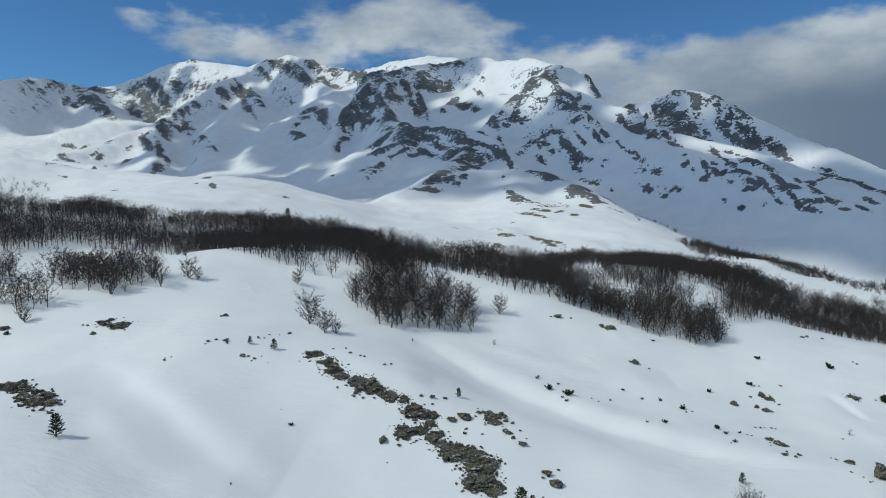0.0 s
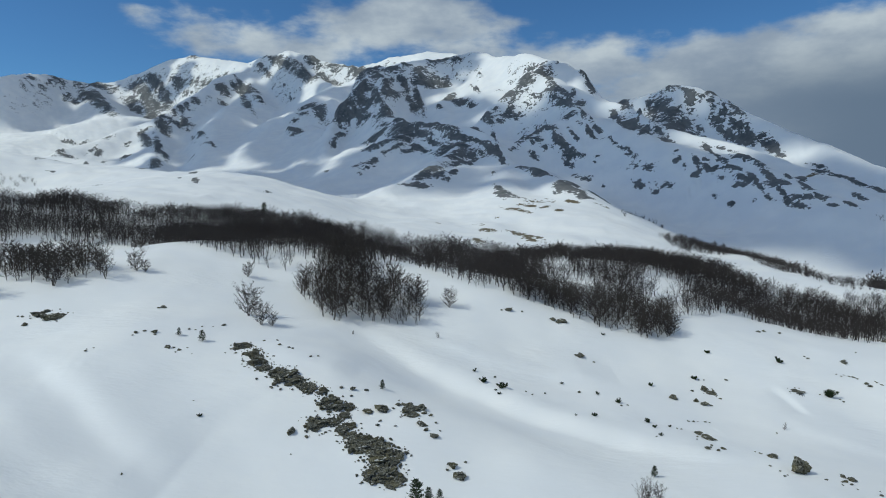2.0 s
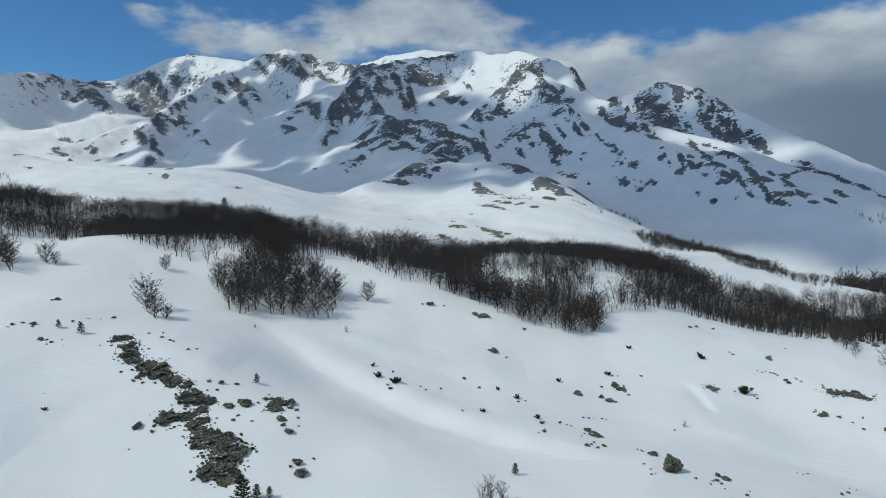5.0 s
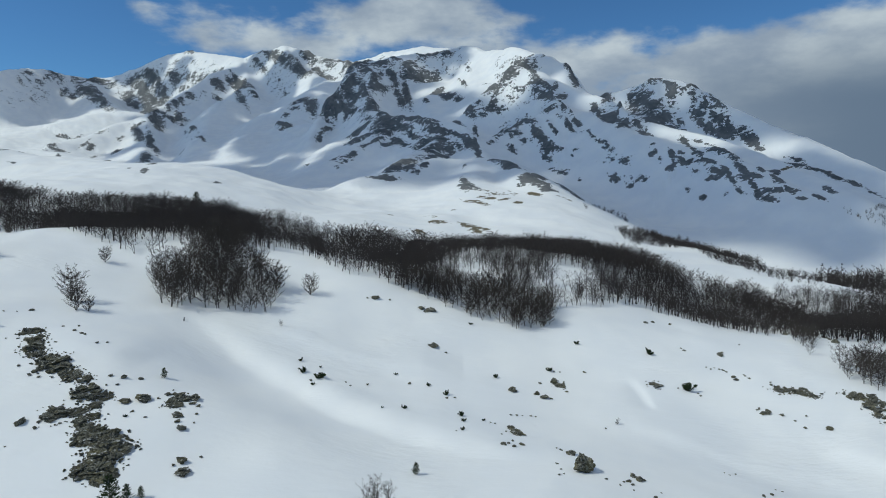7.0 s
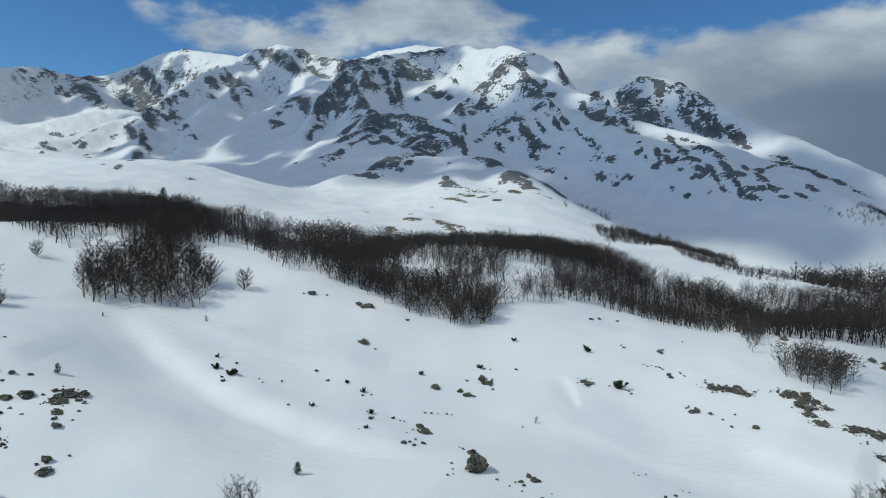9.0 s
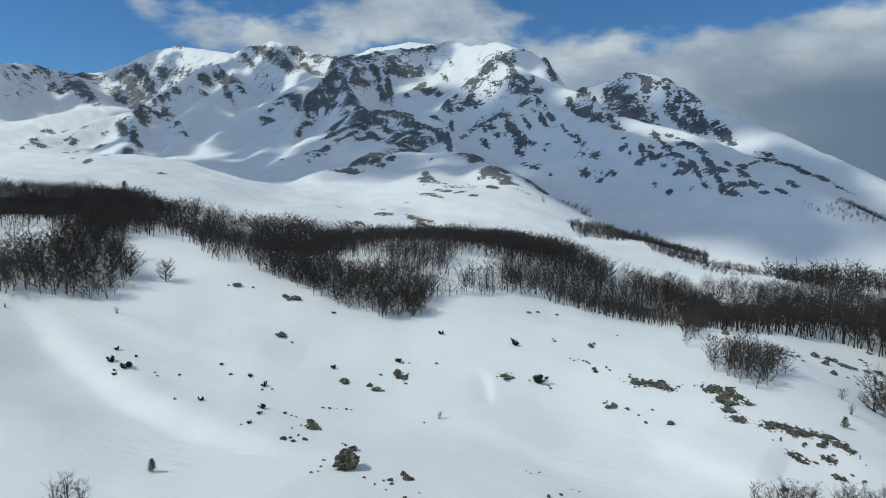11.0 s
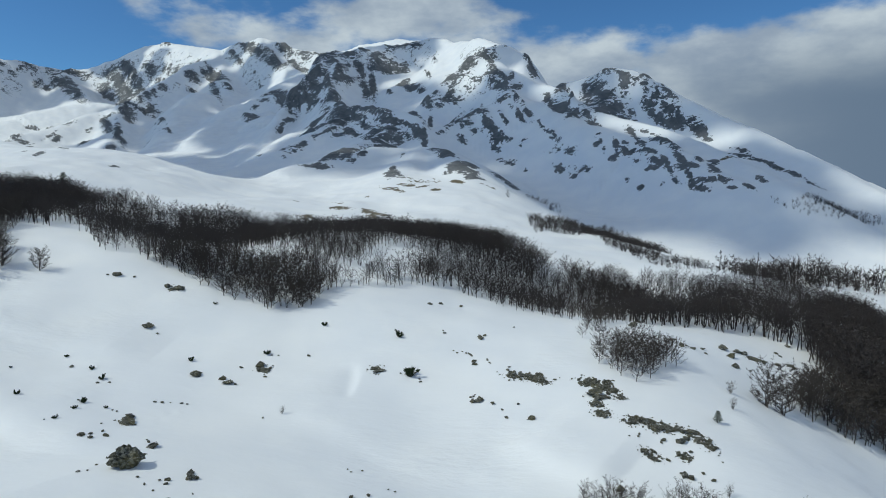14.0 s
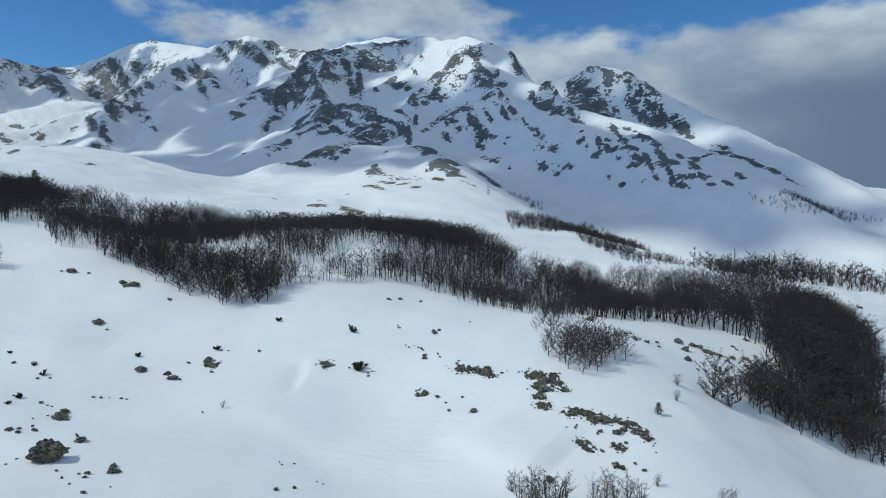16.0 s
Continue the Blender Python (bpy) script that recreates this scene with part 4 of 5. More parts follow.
# low outcrops on the shoulder
SHOULDER_ROCKS = [
    (111.9, 123.6, 1.0), (113.8, 123.1, 1.19), (115.7, 122.5, 1.29), (116.6, 120.6, 0.68), (123.5, 120.2, 1.37), (126.0, 118.6, 1.65), (124.3, 115.6, 1.51), (123.4, 112.4, 0.91),
    (123.5, 109.4, 1.07), (126.8, 117.0, 0.96), (127.6, 114.8, 0.56), (126.9, 107.1, 0.96), (128.7, 107.3, 1.06), (130.0, 106.0, 1.14), (131.6, 105.9, 0.97), (133.5, 105.7, 0.88),
    (135.2, 105.1, 0.97), (135.9, 103.6, 0.96), (136.3, 102.2, 0.69), (127.8, 98.8, 0.73), (127.2, 100.0, 0.58), (132.0, 99.6, 0.67),
]
# stones round them
SHOULDER_STONES = [
    (118.5, 121.5, 0.39), (117.7, 120.7, 0.29), (119.5, 122.1, 0.2), (110.9, 122.0, 0.29), (104.5, 115.6, 0.56), (105.4, 116.0, 0.65), (104.7, 117.4, 0.28), (104.2, 117.1, 0.28),
    (104.9, 117.9, 0.19), (107.6, 115.0, 0.46), (111.6, 114.4, 0.28), (108.9, 113.1, 0.27), (109.4, 110.7, 0.36), (113.0, 109.9, 0.71), (101.6, 133.6, 0.22), (103.2, 133.5, 0.22),
    (104.0, 132.8, 0.32), (105.2, 129.0, 0.52), (105.6, 129.6, 0.21), (107.7, 129.8, 0.21), (108.1, 128.1, 0.21), (111.4, 126.4, 0.31), (109.5, 123.9, 0.2), (107.9, 140.5, 0.46),
    (91.4, 87.7, 0.35), (88.0, 94.3, 0.15), (88.5, 93.7, 0.15), (93.4, 90.4, 0.14),
]
RIGHT_STONES = [
    (130.2, 102.8, 0.34), (129.4, 98.5, 0.33), (132.6, 102.7, 0.69), (133.7, 103.6, 0.52), (131.2, 99.9, 0.5), (133.1, 100.7, 0.34), (130.3, 95.5, 0.64), (131.0, 95.0, 0.56),
    (133.0, 96.2, 0.32), (133.7, 94.9, 0.32), (129.7, 102.3, 0.25), (126.8, 103.0, 0.25), (126.5, 105.2, 0.17), (125.5, 102.8, 0.17), (127.1, 103.6, 0.25), (136.8, 100.4, 0.17),
    (136.6, 98.9, 0.17), (121.1, 91.5, 0.59),
]
# stones on the far shoulder
RIDGE_STONES = [
    (147.4, 167.3, 0.73), (152.6, 188.1, 0.5), (146.8, 144.9, 0.62), (148.4, 146.8, 0.38), (147.9, 142.3, 0.74), (149.3, 143.4, 0.37), (150.5, 142.8, 0.62), (153.7, 145.6, 0.51),
    (153.1, 142.5, 0.38), (160.0, 150.0, 1.07), (159.8, 145.8, 0.92), (157.8, 139.7, 0.88), (163.2, 150.7, 0.82), (165.1, 151.2, 0.96), (166.2, 149.0, 1.5), (168.5, 149.9, 1.24),
    (176.3, 158.3, 0.59), (176.5, 156.9, 0.44), (172.5, 151.0, 0.71), (176.4, 152.2, 1.44), (182.5, 164.6, 0.78), (161.4, 140.6, 0.38),
]
# the big boulder
BOULDER = [
    (65.3, 85.7, 1.64),
]
# dwarf pines, x, y and half width
DWARF_PINES = [
    (19.2, 118.9, 0.59), (20.8, 114.4, 0.92), (24.3, 113.0, 1.15), (23.4, 110.4, 0.45), (22.8, 111.5, 0.34), (23.2, 117.6, 0.36), (-22.2, 85.0, 0.44), (37.0, 120.2, 0.44),
    (43.4, 116.5, 0.54), (32.5, 113.5, 0.31), (36.3, 103.5, 0.29), (39.9, 104.5, 0.58), (46.7, 113.5, 0.73), (49.3, 104.4, 0.68), (49.6, 101.9, 0.47), (49.4, 98.0, 0.45),
    (52.9, 103.5, 0.38), (56.4, 123.5, 0.68), (67.9, 129.1, 0.84), (75.7, 141.4, 0.79), (91.0, 138.1, 1.2), (93.9, 123.7, 1.59), (52.0, 145.8, 0.53), (3.3, 87.1, 0.36),
]
# young pines, x, y and height
PINES = [
    (-49.2, 73.8, 3.19), (-31.1, 108.1, 2.19), (-35.8, 109.2, 1.56), (2.7, 99.6, 1.69), (43.1, 83.0, 1.72), (9.8, 71.8, 3.6), (11.3, 72.5, 2.0), (12.7, 72.9, 1.5),
    (-78.6, 303.4, 6.65), (141.2, 110.6, 2.0),
]
# single beeches, x, y and height
LONE_BEECHES = [
    (-28.6, 126.3, 6.24), (-24.2, 120.6, 4.28), (-21.9, 120.9, 2.85), (-62.4, 146.2, 4.84), (-60.3, 146.1, 2.71), (-38.0, 154.3, 3.79), (-78.5, 176.4, 2.56), (-74.2, 171.7, 2.48),
    (-86.1, 121.6, 3.71), (6.1, 148.7, 6.13), (14.1, 148.3, 4.39), (156.8, 125.6, 7.3), (159.5, 125.1, 5.76), (69.4, 149.1, 4.79),
]
# low bare bushes, x, y and height
BUSHES = [
    (149.5, 124.2, 2.4), (146.8, 117.2, 2.05), (134.4, 92.1, 1.73), (76.0, 108.5, 1.27), (117.0, 87.2, 3.51), (117.9, 86.8, 4.06), (118.8, 86.4, 4.33), (119.9, 86.4, 4.63),
    (121.1, 86.7, 4.09), (122.3, 87.3, 3.28), (125.6, 87.7, 3.33), (126.9, 87.9, 3.8), (128.1, 88.1, 3.53), (129.6, 88.3, 3.41), (131.0, 88.5, 3.14), (141.4, 90.2, 2.25),
    (142.9, 90.8, 2.12), (116.3, 89.7, 2.59), (38.2, 73.5, 2.8), (39.3, 73.6, 3.22), (40.6, 74.0, 2.81), (11.6, 132.8, 1.5),
]
# snags
STUMP = [
    (-6.6, 127.4, 0.74),
]
WOOD = [(-146, 174), (-142, 190), (-138, 201), (-133, 215), (-124, 216), (-111, 215), (-98, 214), (-78, 190), (-61, 177), (-50, 167), (-43, 166), (-34, 160), (-29, 162), (-30, 171), (-23, 176), (-10, 178), (-4, 178), (4, 178), (10, 173), (19, 160), (30, 160), (35, 158), (39, 157), (46, 155), (54, 150), (64, 147), (70, 150), (74, 161), (87, 167), (101, 180), (116, 167), (130, 163), (145, 165), (158, 166), (170, 168), (179, 169), (184, 163), (184, 154), (183, 146), (187, 141), (192, 138), (196, 139), (224, 177), (233, 198), (229, 205), (232, 219), (226, 228), (212, 236), (196, 232), (180, 233), (162, 241), (140, 238), (122, 258), (113, 287), (103, 301), (90, 308), (61, 284), (48, 273), (33, 271), (24, 266), (8, 254), (-14, 248), (-35, 256), (-55, 274), (-70, 287), (-89, 296), (-108, 281), (-120, 260), (-141, 273), (-157, 278), (-153, 277), (-176, 262), (-215, 250), (-200, 190)]
CLUMP_MIDDLE = [(-17, 137), (-11, 131), (-7, 134), (-1, 136), (5, 135), (8, 136), (9, 141), (4, 151), (-6, 168), (-16, 189), (-24, 189), (-23, 174), (-22, 161), (-24, 150)]
CLUMP_CREST = [(30, 160), (39, 156), (46, 153), (54, 148), (64, 146), (71, 149), (75, 161), (60, 164), (40, 168)]
CLUMP_DEEP = [(184, 156), (187, 147), (198, 139), (214, 160), (226, 185), (230, 212), (208, 200), (192, 174)]
CLUMP_LEFT = [(-96, 140), (-90, 138), (-82, 136), (-74, 134), (-70, 138), (-65, 139), (-68, 145), (-80, 152), (-92, 153), (-96, 147)]
CLUMP_EDGE = [(-101, 125), (-95, 126), (-89, 126), (-84, 127), (-89, 131), (-95, 132), (-98, 131), (-105, 130)]
CLUMP_BACK = [(-110, 137), (-103, 138), (-101, 141), (-106, 148), (-112, 151), (-120, 150)]
CLUMP_RIGHT = [(126, 127), (130, 121), (134, 120), (142, 129), (143, 135), (136, 136), (129, 133)]
CLUMP_SMALL = [(127, 140), (130, 144), (140, 160), (138, 166), (134, 160), (129, 148)]
CLUMP_GULLY = [(159, 124), (163, 127), (170, 129), (172, 126), (182, 130), (185, 128), (193, 130), (200, 140), (186, 146), (176, 143), (165, 134)]
GROVE_STRIP = [(149, 386), (174, 415), (212, 446), (235, 416), (194, 314), (205, 285), (215, 262), (185, 251), (170, 269), (156, 276), (148, 312), (146, 358)]
GROVE_RIGHT = [(238, 321), (278, 369), (311, 369), (325, 364), (345, 351), (360, 345), (346, 327), (319, 330), (298, 330), (269, 322), (225, 300)]
GROVE_VALLEY = [(148, 376), (169, 389), (207, 426), (231, 418), (245, 405), (199, 300), (178, 302), (157, 317), (148, 358)]
GROVE_KNOLL = [(141, 440), (165, 516), (193, 515), (194, 490), (159, 416), (144, 414)]
GROVE_SLOPE = [(319, 433), (330, 419), (377, 456), (403, 443), (413, 429), (397, 433), (351, 404), (331, 407), (320, 421)]
GROVE_LEFT = [(-370, 467), (-352, 478), (-333, 484), (-305, 474), (-300, 460), (-339, 460), (-356, 448)]
CLEARINGS = [(53, 184, 8.5, 12), (27, 220, 5, 12), (76, 173, 6.5, 8), (73, 268, 9, 18), (56, 230, 6, 17), (14, 200, 9, 17), (90, 201, 6, 8), (37, 295, 7, 5), (2, 230, 5, 9)]  # snowy gaps in the wood: x, y, half sizes
HUTS = [(282.5, 265.5, 2.3), (275.6, 270.4, 1.7)]
# unseen heap clouds, most of them set to shade the mountains: x, y, half sizes
UNSEEN_CLOUDS = [(-660, 290, 165, 140), (-720, 190, 140, 110), (-775, 474, 176, 114), (-535, 672, 106, 106), (-898, 539, 202, 150), (-1038, 784, 202, 202), (-993, 402, 132, 84), (-728, 1126, 106, 106), (-1387, 924, 290, 290), (-1336, 1675, 378, 290), (-1814, 2229, 317, 229), (-591, 375, 70, 88), (-975, 1377, 211, 194), (-1399, 2768, 229, 106), (-1575, 1296, 229, 167), (-1111, 613, 167, 194), (-1407, 1190, 167, 185), (-2160, 1916, 290, 202), (-1900, -700, 350, 250), (900, -1400, 400, 300), (2200, -300, 380, 300), (-600, -2300, 420, 300), (-1130, 1000, 220, 230), (-1050, 900, 200, 190), (-760, 400, 110, 90), (-925, 275, 130, 50), (-1230, 1120, 170, 170)]

# ---- unseen clouds, added to shade the mountains ----
def unseen_cloud_material():
    m, g, bsdf = material("unseen_cloud_vapour", 1.0)
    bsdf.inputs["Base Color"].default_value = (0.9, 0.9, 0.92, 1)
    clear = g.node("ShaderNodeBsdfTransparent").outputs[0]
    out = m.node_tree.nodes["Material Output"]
    # partly clear, so the shade it casts stays partial
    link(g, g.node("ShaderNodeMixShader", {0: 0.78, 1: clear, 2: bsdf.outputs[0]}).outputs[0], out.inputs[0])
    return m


UNSEEN_VAPOUR = unseen_cloud_material()


def unseen_cumulus(seed, x, y, z, wide, deep):
    """A flat-based heap cloud of many swelling domes, kept out of view."""
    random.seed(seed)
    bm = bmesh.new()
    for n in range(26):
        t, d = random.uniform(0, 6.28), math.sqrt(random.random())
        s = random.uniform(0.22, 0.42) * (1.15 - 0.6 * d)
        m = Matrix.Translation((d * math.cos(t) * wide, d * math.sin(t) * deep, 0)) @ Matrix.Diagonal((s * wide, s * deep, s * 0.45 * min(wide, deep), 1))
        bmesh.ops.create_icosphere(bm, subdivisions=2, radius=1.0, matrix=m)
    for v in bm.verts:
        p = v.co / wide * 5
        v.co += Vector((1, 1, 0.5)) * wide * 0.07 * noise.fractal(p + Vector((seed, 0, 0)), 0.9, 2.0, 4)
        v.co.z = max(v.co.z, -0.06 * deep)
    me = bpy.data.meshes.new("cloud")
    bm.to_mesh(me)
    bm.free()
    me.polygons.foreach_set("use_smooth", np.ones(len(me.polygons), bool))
    me.materials.append(UNSEEN_VAPOUR)
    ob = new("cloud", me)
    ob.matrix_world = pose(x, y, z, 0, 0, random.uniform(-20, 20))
    return tagged(ob, "unseen white flat-based heap cloud, one of a set added to shade the mountains", "cloud", "broken clouds", "structure")


# most stand sunward of the mountains, above the view, to darken their slopes
for n, (x, y, wide, deep) in enumerate(UNSEEN_CLOUDS):
    unseen_cumulus(800 + n, x, y, 1150 + 60 * (n % 3), wide, deep)

# ---- woods ----
BEECHES = []
for k in range(7):
    a, b = beech(40 + k, 8.0, 1 if k < 4 else 2, 26, 14, 0.095, 1.35, 0.14)
    BEECHES.append((a.mesh("trunk", BARK), b.mesh("crown", BRANCHES)))
SPREADING = []
for k in range(3):
    a, b = beech(60 + k, 8.0, 4, 60, 22, 0.10, 1.6, 0.06)
    SPREADING.append((a.mesh("trunk", BARK), b.mesh("crown", BRANCHES)))
SHRUBS = []
for k in range(4):
    a, b = beech(70 + k, 4.0, 6, 48, 11, 0.035, 1.1, 0.1)
    SHRUBS.append((a.mesh("trunk", BARK), b.mesh("crown", BRANCHES)))


def stand_tree(x, y, tall, turn, kind, name="beech_tree", label="leafless grey-barked beech standing in snow", group="beech trees", parts=("trunk", "crown"), full=8.0):
    ob = tagged(new(name), label, "tree" if name == "beech_tree" else "bush", group)
    s = tall / full
    ob.matrix_world = Matrix.LocRotScale((x, y, high_at(x, y)), Euler((0, 0, turn)), (s, s, s))
    for part_name, mesh in zip(parts, kind):
        part(part_name, mesh, ob)
    return ob


for poly, step, low, high, seed in ((CLUMP_MIDDLE, 2.45, 3.8, 7.2, 1), (CLUMP_RIGHT, 2.0, 3.4, 5.2, 4), (CLUMP_SMALL, 2.1, 3.0, 4.8, 5)):
    cx, cy, rng = scatter(poly, step, seed)
    for x, y in zip(cx, cy):
        stand_tree(x, y, rng.uniform(low, high), rng.uniform(0, 6.28), BEECHES[rng.integers(len(BEECHES))], label="leafless beech in a clump on the snow slope", group="clump of beeches")
for n, (x, y, tall) in enumerate(LONE_BEECHES):
    stand_tree(x, y, tall, n * 1.3, SPREADING[n % 3], label="lone leafless beech on the open snow", group="lone beeches")
for n, (x, y, tall) in enumerate(BUSHES):
    stand_tree(x, y, tall, n * 0.9, SHRUBS[n % 4], "bare_bush", "low leafless bush with many stems in snow", "bare bushes", ("trunk", "crown"), 4.0)

KINDS = [joined(beech(100 + k, 8.5, 1 if k % 4 else 2, 17, 9, 0.18, 1.5, 0.24, True, 0.10)) for k in range(9)]
BACK_KINDS = [joined(beech(115 + k, 8.5, 1, 12, 8, 0.30, 1.5, 0.24, True, 0.11)) for k in range(6)]
wx, wy, wood_rng = scatter(WOOD, 2.05, 5)
keep = np.ones(wx.shape, bool)
for a, b, u, v in CLEARINGS:
    keep &= ((wx - a) / u) ** 2 + ((wy - b) / v) ** 2 > 0.7
keep &= fbm(wx, wy, 17, 91, 2) < np.where(wy - 0.25 * wx < 215, 0.5, 0.8)
wx, wy = wx[keep], wy[keep]
grow = (1 + 0.28 * fbm(wx, wy, 17, 97, 2)) * (1 + 0.5 * np.clip((wx - 140) / 40, 0, 1) * np.clip((185 - wy) / 35, 0, 1))
back = wy - 0.25 * wx > 185
woodland("beech_forest", "dense leafless beech forest standing in snow", wx[~back], wy[~back], KINDS, wood_rng, 0.42, 0.74, TWIGS, grow[~back])
woodland("beech_forest", "dark leafless beech forest along the back of the slope", wx[back], wy[back], BACK_KINDS, wood_rng, 0.42, 0.74, TWIGS, grow[back])
NEAR_KINDS = [joined(beech(150 + k, 8.0, 1 if k < 3 else 2, 20, 14, 0.12, 1.35, 0.14)) for k in range(5)]
for n, (poly, step, low, high) in enumerate(((CLUMP_CREST, 2.1, 0.5, 0.8), (CLUMP_LEFT, 2.2, 0.5, 0.85), (CLUMP_EDGE, 2.3, 0.42, 0.8), (CLUMP_BACK, 2.4, 0.45, 0.85), (CLUMP_GULLY, 1.9, 0.55, 1.0))):
    gx, gy, grove_rng = scatter(poly, step, 60 + n)
    woodland("beech_thicket", "thicket of leafless beeches in snow beside the forest", gx, gy, NEAR_KINDS, grove_rng, low, high, BRANCHES)
gx, gy, grove_rng = scatter(CLUMP_DEEP, 1.9, 70)
woodland("beech_forest", "dense dark beech forest filling the gully", gx, gy, KINDS, grove_rng, 0.5, 0.85, TWIGS)
FAR_KINDS = [joined(beech(130 + k, 6.0, 3, 12, 6, 0.36, 1.5, 0.06, True, 0.12)) for k in range(4)]
for n, (poly, step, low, high) in enumerate(((GROVE_VALLEY, 3.0, 0.35, 0.8), (GROVE_RIGHT, 3.0, 0.5, 1.5), (GROVE_KNOLL, 3.6, 0.35, 0.75), (GROVE_SLOPE, 2.9, 0.3, 0.62),
                                             (GROVE_STRIP, 3.2, 0.35, 0.7), (GROVE_LEFT, 6.0, 0.4, 0.8))):
    gx, gy, grove_rng = scatter(poly, step, 20 + n)
    some = fbm(gx, gy, 40, 95, 2) < (0.35 if n != 1 else 0.4)
    woodland("far_grove", "distant leafless grove on a snowy slope", gx[some], gy[some], FAR_KINDS, grove_rng, low, high, TWIGS)

# ---- pines ----
def pine(seed, high):
    random.seed(seed)
    trunk, crown = Sticks(), Sticks()
    trunk.limb([Vector((0, 0, -0.3)), Vector((0.02, 0, high * 0.5)), Vector((0, 0.01, high * 0.97))], [0.035 * high, 0.022 * high, 0.004 * high], 6)
    rows = 9
    for k in range(rows):
        f = 0.06 + 0.9 * k / rows
        for n in range(6):
            t = n * 1.05 + k * 0.5 + random.uniform(-0.3, 0.3)
            long = high * (0.36 * (1 - f) ** 0.8 + 0.03) * random.uniform(0.7, 1.15)
            a = Vector((0, 0, high * f))
            b = a + Vector((math.cos(t) * long, math.sin(t) * long, long * random.uniform(0.25, 0.6)))
            crown.limb([a, b], [0.008 * high, 0.003 * high], 3)
            for q in range(16):
                o = a.lerp(b, random.uniform(0.25, 1.0))
                w = Vector((random.gauss(0, 1), random.gauss(0, 1), random.gauss(0.5, 0.7))) + (b - a).normalized() * 0.8
                crown.sliver(o - w.normalized() * 0.02 * high, o + w.normalized() * high * 0.085, 0.036 * high)
    return trunk.mesh("trunk", BARK), crown.mesh("crown", NEEDLES)


def dwarf_pine(seed):
    random.seed(seed)
    stems, crown = Sticks(), Sticks()
    for n in range(9):
        t, out = n * 2.4 + random.random(), random.uniform(0.1, 0.85)
        a, b = Vector((0, 0, -0.15)), Vector((math.cos(t) * out * 0.8, math.sin(t) * out * 0.8, random.uniform(0.1, 0.45)))
        c = b + Vector((math.cos(t) * 0.15, math.sin(t) * 0.15, random.uniform(0.15, 0.5)))
        stems.limb([a, b, c], [0.05, 0.035, 0.012], 4)
        for q in range(130):
            g = random.random()
            o = a.lerp(b, 0.4 + 0.6 * g) if q % 3 == 0 else b.lerp(c, g)
            w = Vector((random.gauss(0, 1), random.gauss(0, 1), random.gauss(0.5, 0.6)))
            crown.sliver(o, o + w.normalized() * 0.24, 0.06)
    return stems.mesh("trunk", BARK), crown.mesh("crown", NEEDLES)


PINE_KINDS = [pine(200 + k, 3.0) for k in range(4)]
for n, (x, y, tall) in enumerate(PINES):
    stand_tree(x, y, tall, n * 1.7, PINE_KINDS[n % 4], "young_pine", "young dark green pine on open snow" if tall < 3.5 else "dark green pine taller than the rest, beside rock or wood", "young pines", ("trunk", "crown"), 3.0)["category"] = "tree"
DWARF_KINDS = [dwarf_pine(220 + k) for k in range(4)]
for n, (x, y, half) in enumerate(DWARF_PINES):
    stand_tree(x, y, half * 1.2, n * 1.1, DWARF_KINDS[n % 4], "dwarf_pine", "dwarf mountain pine poking out of the snow", "dwarf pines", ("trunk", "crown"), 1.0)

# ---- stones ----
BOULDERS = [boulder_mesh(300 + k, (0.55, 0.7, 0.85)[k % 3]) for k in range(9)]
PEBBLES = [boulder_mesh(330 + k, 0.65, 2) for k in range(5)]


def stone_pose(x, y, half, sink, rng, tall=1.0):
    return Matrix.LocRotScale((x, y, high_at(x, y) + half * (0.5 * tall - sink)), Euler((rng.uniform(-0.25, 0.25), rng.uniform(-0.25, 0.25), rng.uniform(0, 6.28))), (half, half * rng.uniform(0.75, 1.0), half * tall))


def outcrop(x, y, half, seed, label, group, blocks=9, spread=1.0):
    """Bedrock coming through the snow, split into blocks."""
    rng = np.random.default_rng(seed)
    base = tagged(new("rock_outcrop"), label, "rock", group)
    for n in range(3):
        a, d = rng.uniform(0, 6.28), half * spread * 0.4
        part("bedrock", BOULDERS[rng.integers(9)], base, stone_pose(x + d * math.cos(a), y + d * math.sin(a), half * rng.uniform(0.5, 0.7), 0.15, rng, 0.42))
    for n in range(blocks):
        a, d = rng.uniform(0, 6.28), half * spread * math.sqrt(rng.uniform(0, 1)) * 0.85
        px, py = x + d * math.cos(a), y + d * math.sin(a)
        size = half * rng.uniform(0.12, 0.36)
        part("block", BOULDERS[rng.integers(9)] if size > 0.6 else PEBBLES[rng.integers(5)], base, stone_pose(px, py, size, 0.25, rng, rng.uniform(0.65, 1.05)))
    for n in range(blocks):
        a, d = rng.uniform(0, 6.28), half * spread * rng.uniform(0.7, 1.5)
        part("fragment", PEBBLES[rng.integers(5)], base, stone_pose(x + d * math.cos(a), y + d * math.sin(a), half * rng.uniform(0.05, 0.13), 0.2, rng))
    return base


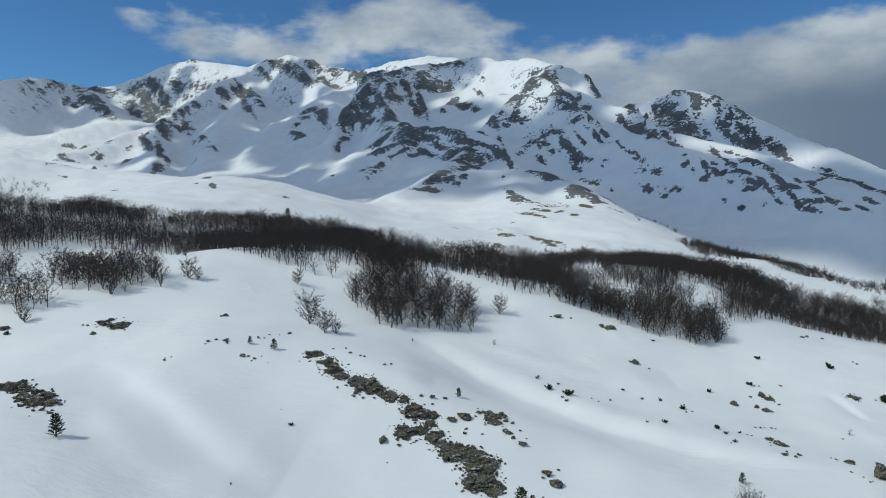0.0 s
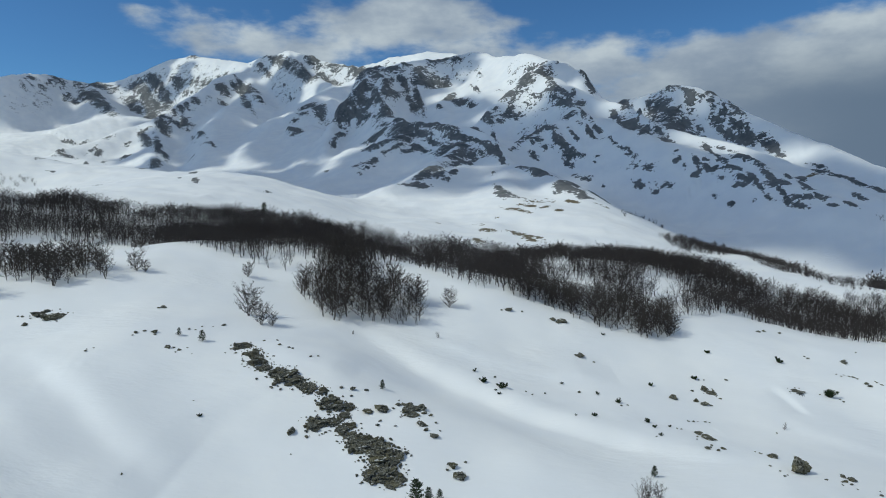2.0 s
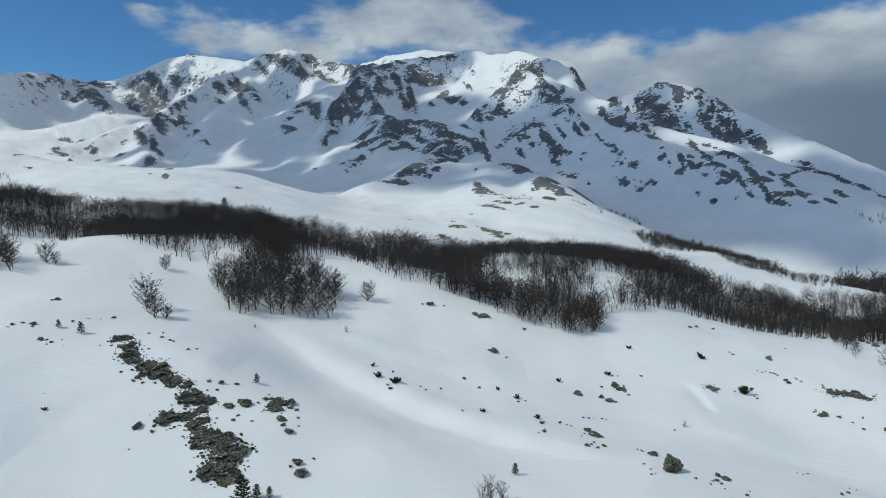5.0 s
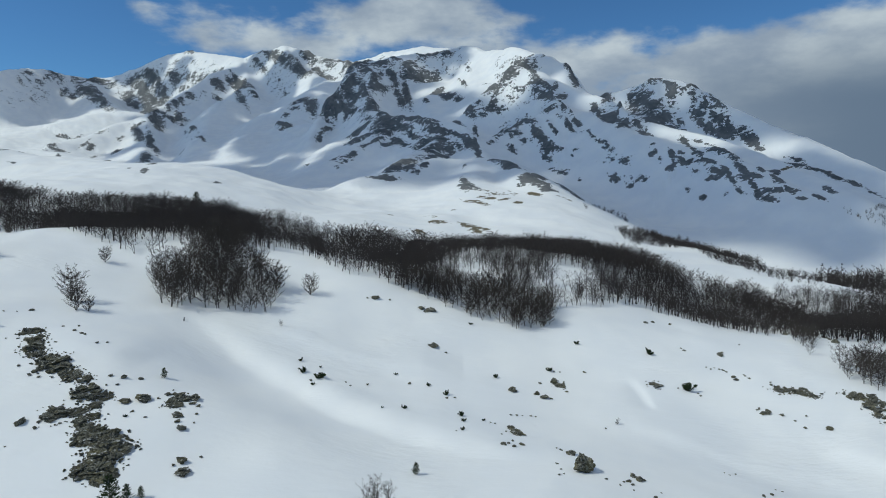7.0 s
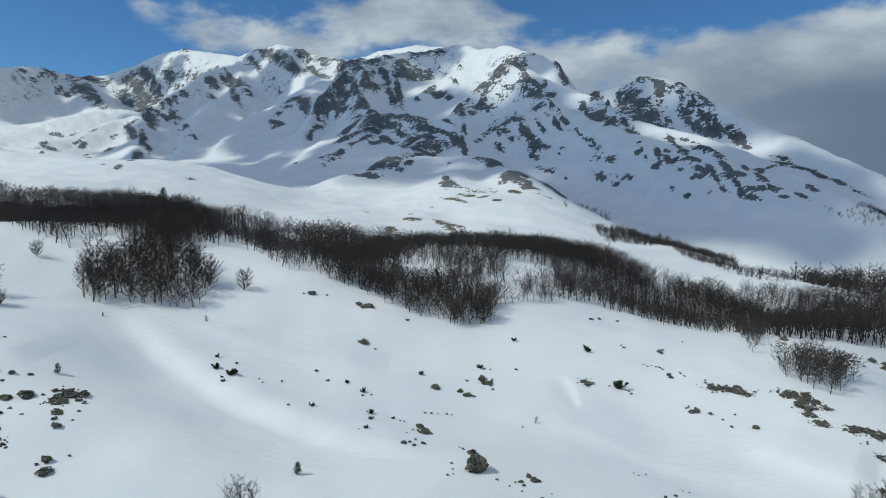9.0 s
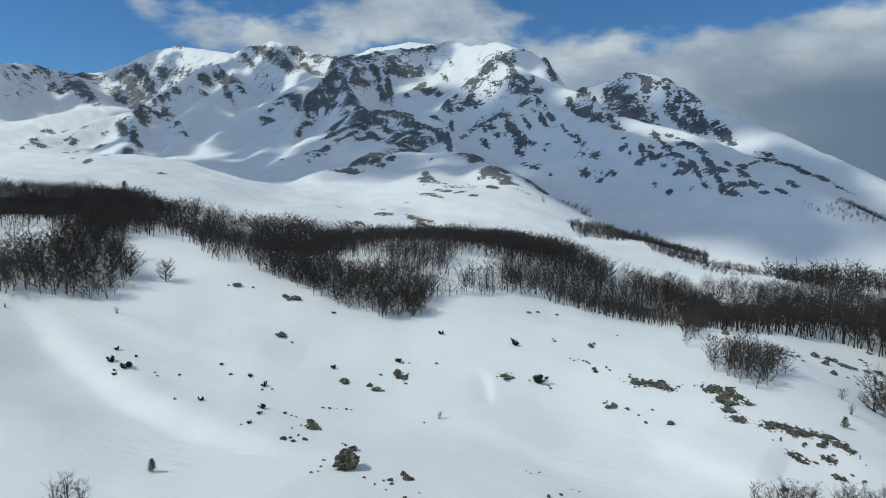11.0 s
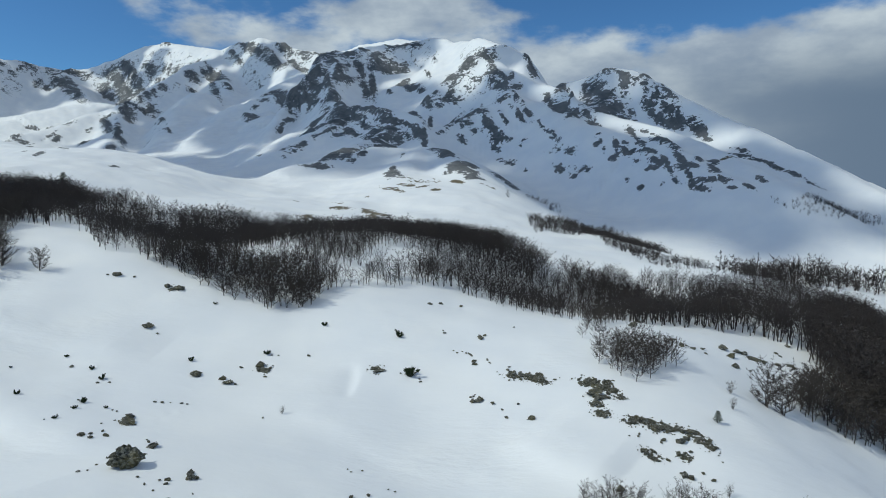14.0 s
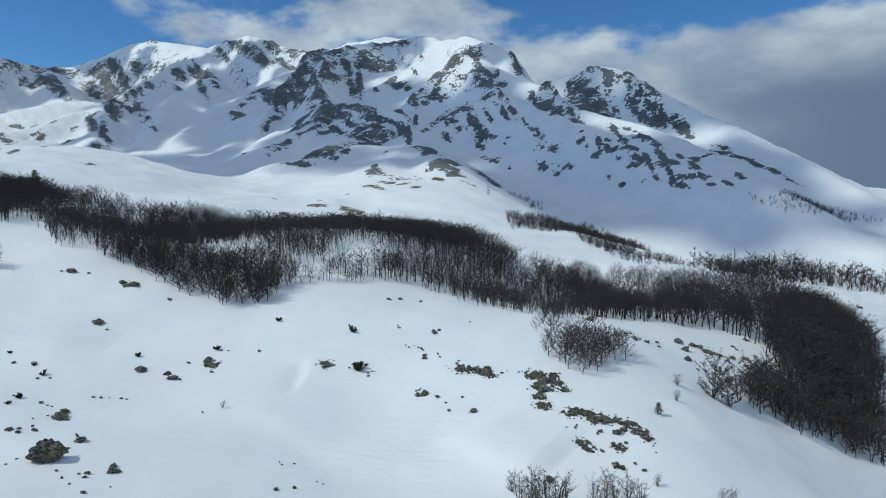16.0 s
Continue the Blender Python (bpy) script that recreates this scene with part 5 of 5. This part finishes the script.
for n, (x, y, half) in enumerate(WALL_LINE):
    outcrop(x, y, max(half, 0.9) * 1.2, 400 + n, "broken grey lichened rock in a line through the snow", "line of outcrops", 26)
for n, (x, y, half) in enumerate(SHOULDER_ROCKS):
    outcrop(x, y, max(half, 0.8) * 1.35, 450 + n, "low mossy rock outcrop on a snow shoulder", "shoulder outcrops", 16)
for n, (x, y, half) in enumerate(LEFT_ROCKS):
    outcrop(x, y, half * 1.1, 500 + n, "dark craggy rock outcrop on the upper snow slope", "upper outcrops", 16)
stone_rng = np.random.default_rng(77)
for group, some in (("stones beside the wall", NEST + WALL_STONES), ("stones on the upper slope", LEFT_STONES + UPPER_STONES), ("stones on the middle slope", MID_STONES + LOW_STONES),
                    ("stones on the shoulder", SHOULDER_STONES + RIGHT_STONES), ("stones on the far shoulder", RIDGE_STONES)):
    for x, y, half in some:
        if half >= 1.2:
            outcrop(x, y, half, int(x * 7 + y) % 900 + 900, "dark mossy rock outcrop in snow", group, 16)
        else:
            ob = new("stone", (BOULDERS if half > 0.5 else PEBBLES)[stone_rng.integers(5)])
            ob.matrix_world = stone_pose(x, y, half * 1.05, 0.2, stone_rng, stone_rng.uniform(0.7, 1.0))
            tagged(ob, "grey limestone boulder half sunk in snow" if half > 0.5 else "small dark stone on the snow", "stone", group)
for x, y, half in BOULDER:
    ob = new("boulder", boulder_mesh(364, 0.95, 4, rough=0.2))
    ob.matrix_world = Matrix.LocRotScale((x, y, high_at(x, y) + 1.0), Euler((0.1, 0.2, 0.8)), (1.75, 1.4, 1.55))
    tagged(ob, "large craggy grey boulder standing out of snow", "rock")
for x, y, tall in STUMP:
    s = Sticks()
    s.limb([Vector((0, 0, -0.2)), Vector((0.03, 0, tall * 0.6)), Vector((0.1, 0.02, tall))], [0.16, 0.12, 0.07], 6)
    ob = new("stump", s.mesh("stump", BARK))
    ob.matrix_world = pose(x, y, high_at(x, y))
    tagged(ob, "dark weathered stump sticking out of snow", "stump")

# ---- huts in the valley ----
def box(x0, y0, z0, x1, y1, z1):
    v = [(x, y, z) for z in (z0, z1) for y in (y0, y1) for x in (x0, x1)]
    return v, [(0, 2, 3, 1), (4, 5, 7, 6), (0, 1, 5, 4), (2, 6, 7, 3), (0, 4, 6, 2), (1, 3, 7, 5)]


def hut(x, y, half, turn, label):
    ob = tagged(new("hut"), label, "hut", "valley huts")
    ob.matrix_world = pose(x, y, high_at(x, y), 0, 0, turn)
    w, d, h, top = half, half * 0.8, half * 0.55, half * 1.5
    v = [(-w, -d, -1), (w, -d, -1), (w, d, -1), (-w, d, -1), (-w, -d, h), (w, -d, h), (w, d, h), (-w, d, h), (0, -d, top), (0, d, top)]
    part("wall", mesh_of("wall", v, [(0, 1, 5, 8, 4), (2, 3, 7, 9, 6), (1, 2, 6, 5), (3, 0, 4, 7), (0, 3, 2, 1)], BOARDS), ob)
    for side in (-1, 1):
        e, o, th = w * 1.25, d * 1.15, 0.12
        low = h - (e - w) * (top - h) / w
        v = [(side * e, -o, low), (0, -o, top + 0.05), (0, o, top + 0.05), (side * e, o, low)]
        v += [(a, b, c + th) for a, b, c in v]
        part("roof", mesh_of("roof", v, [(0, 1, 2, 3), (4, 7, 6, 5), (0, 4, 5, 1), (1, 5, 6, 2), (2, 6, 7, 3), (3, 7, 4, 0)], BOARDS), ob)
    v, f = box(-0.45, -d - 0.06, 0, 0.45, -d + 0.02, min(1.9, h * 1.2))
    part("door", mesh_of("door", v, f, TWIGS), ob)


for n, (x, y, half) in enumerate(HUTS):
    hut(x, y, half * 0.5, 25 - 40 * n, "small dark wooden hut with a steep roof in snow")
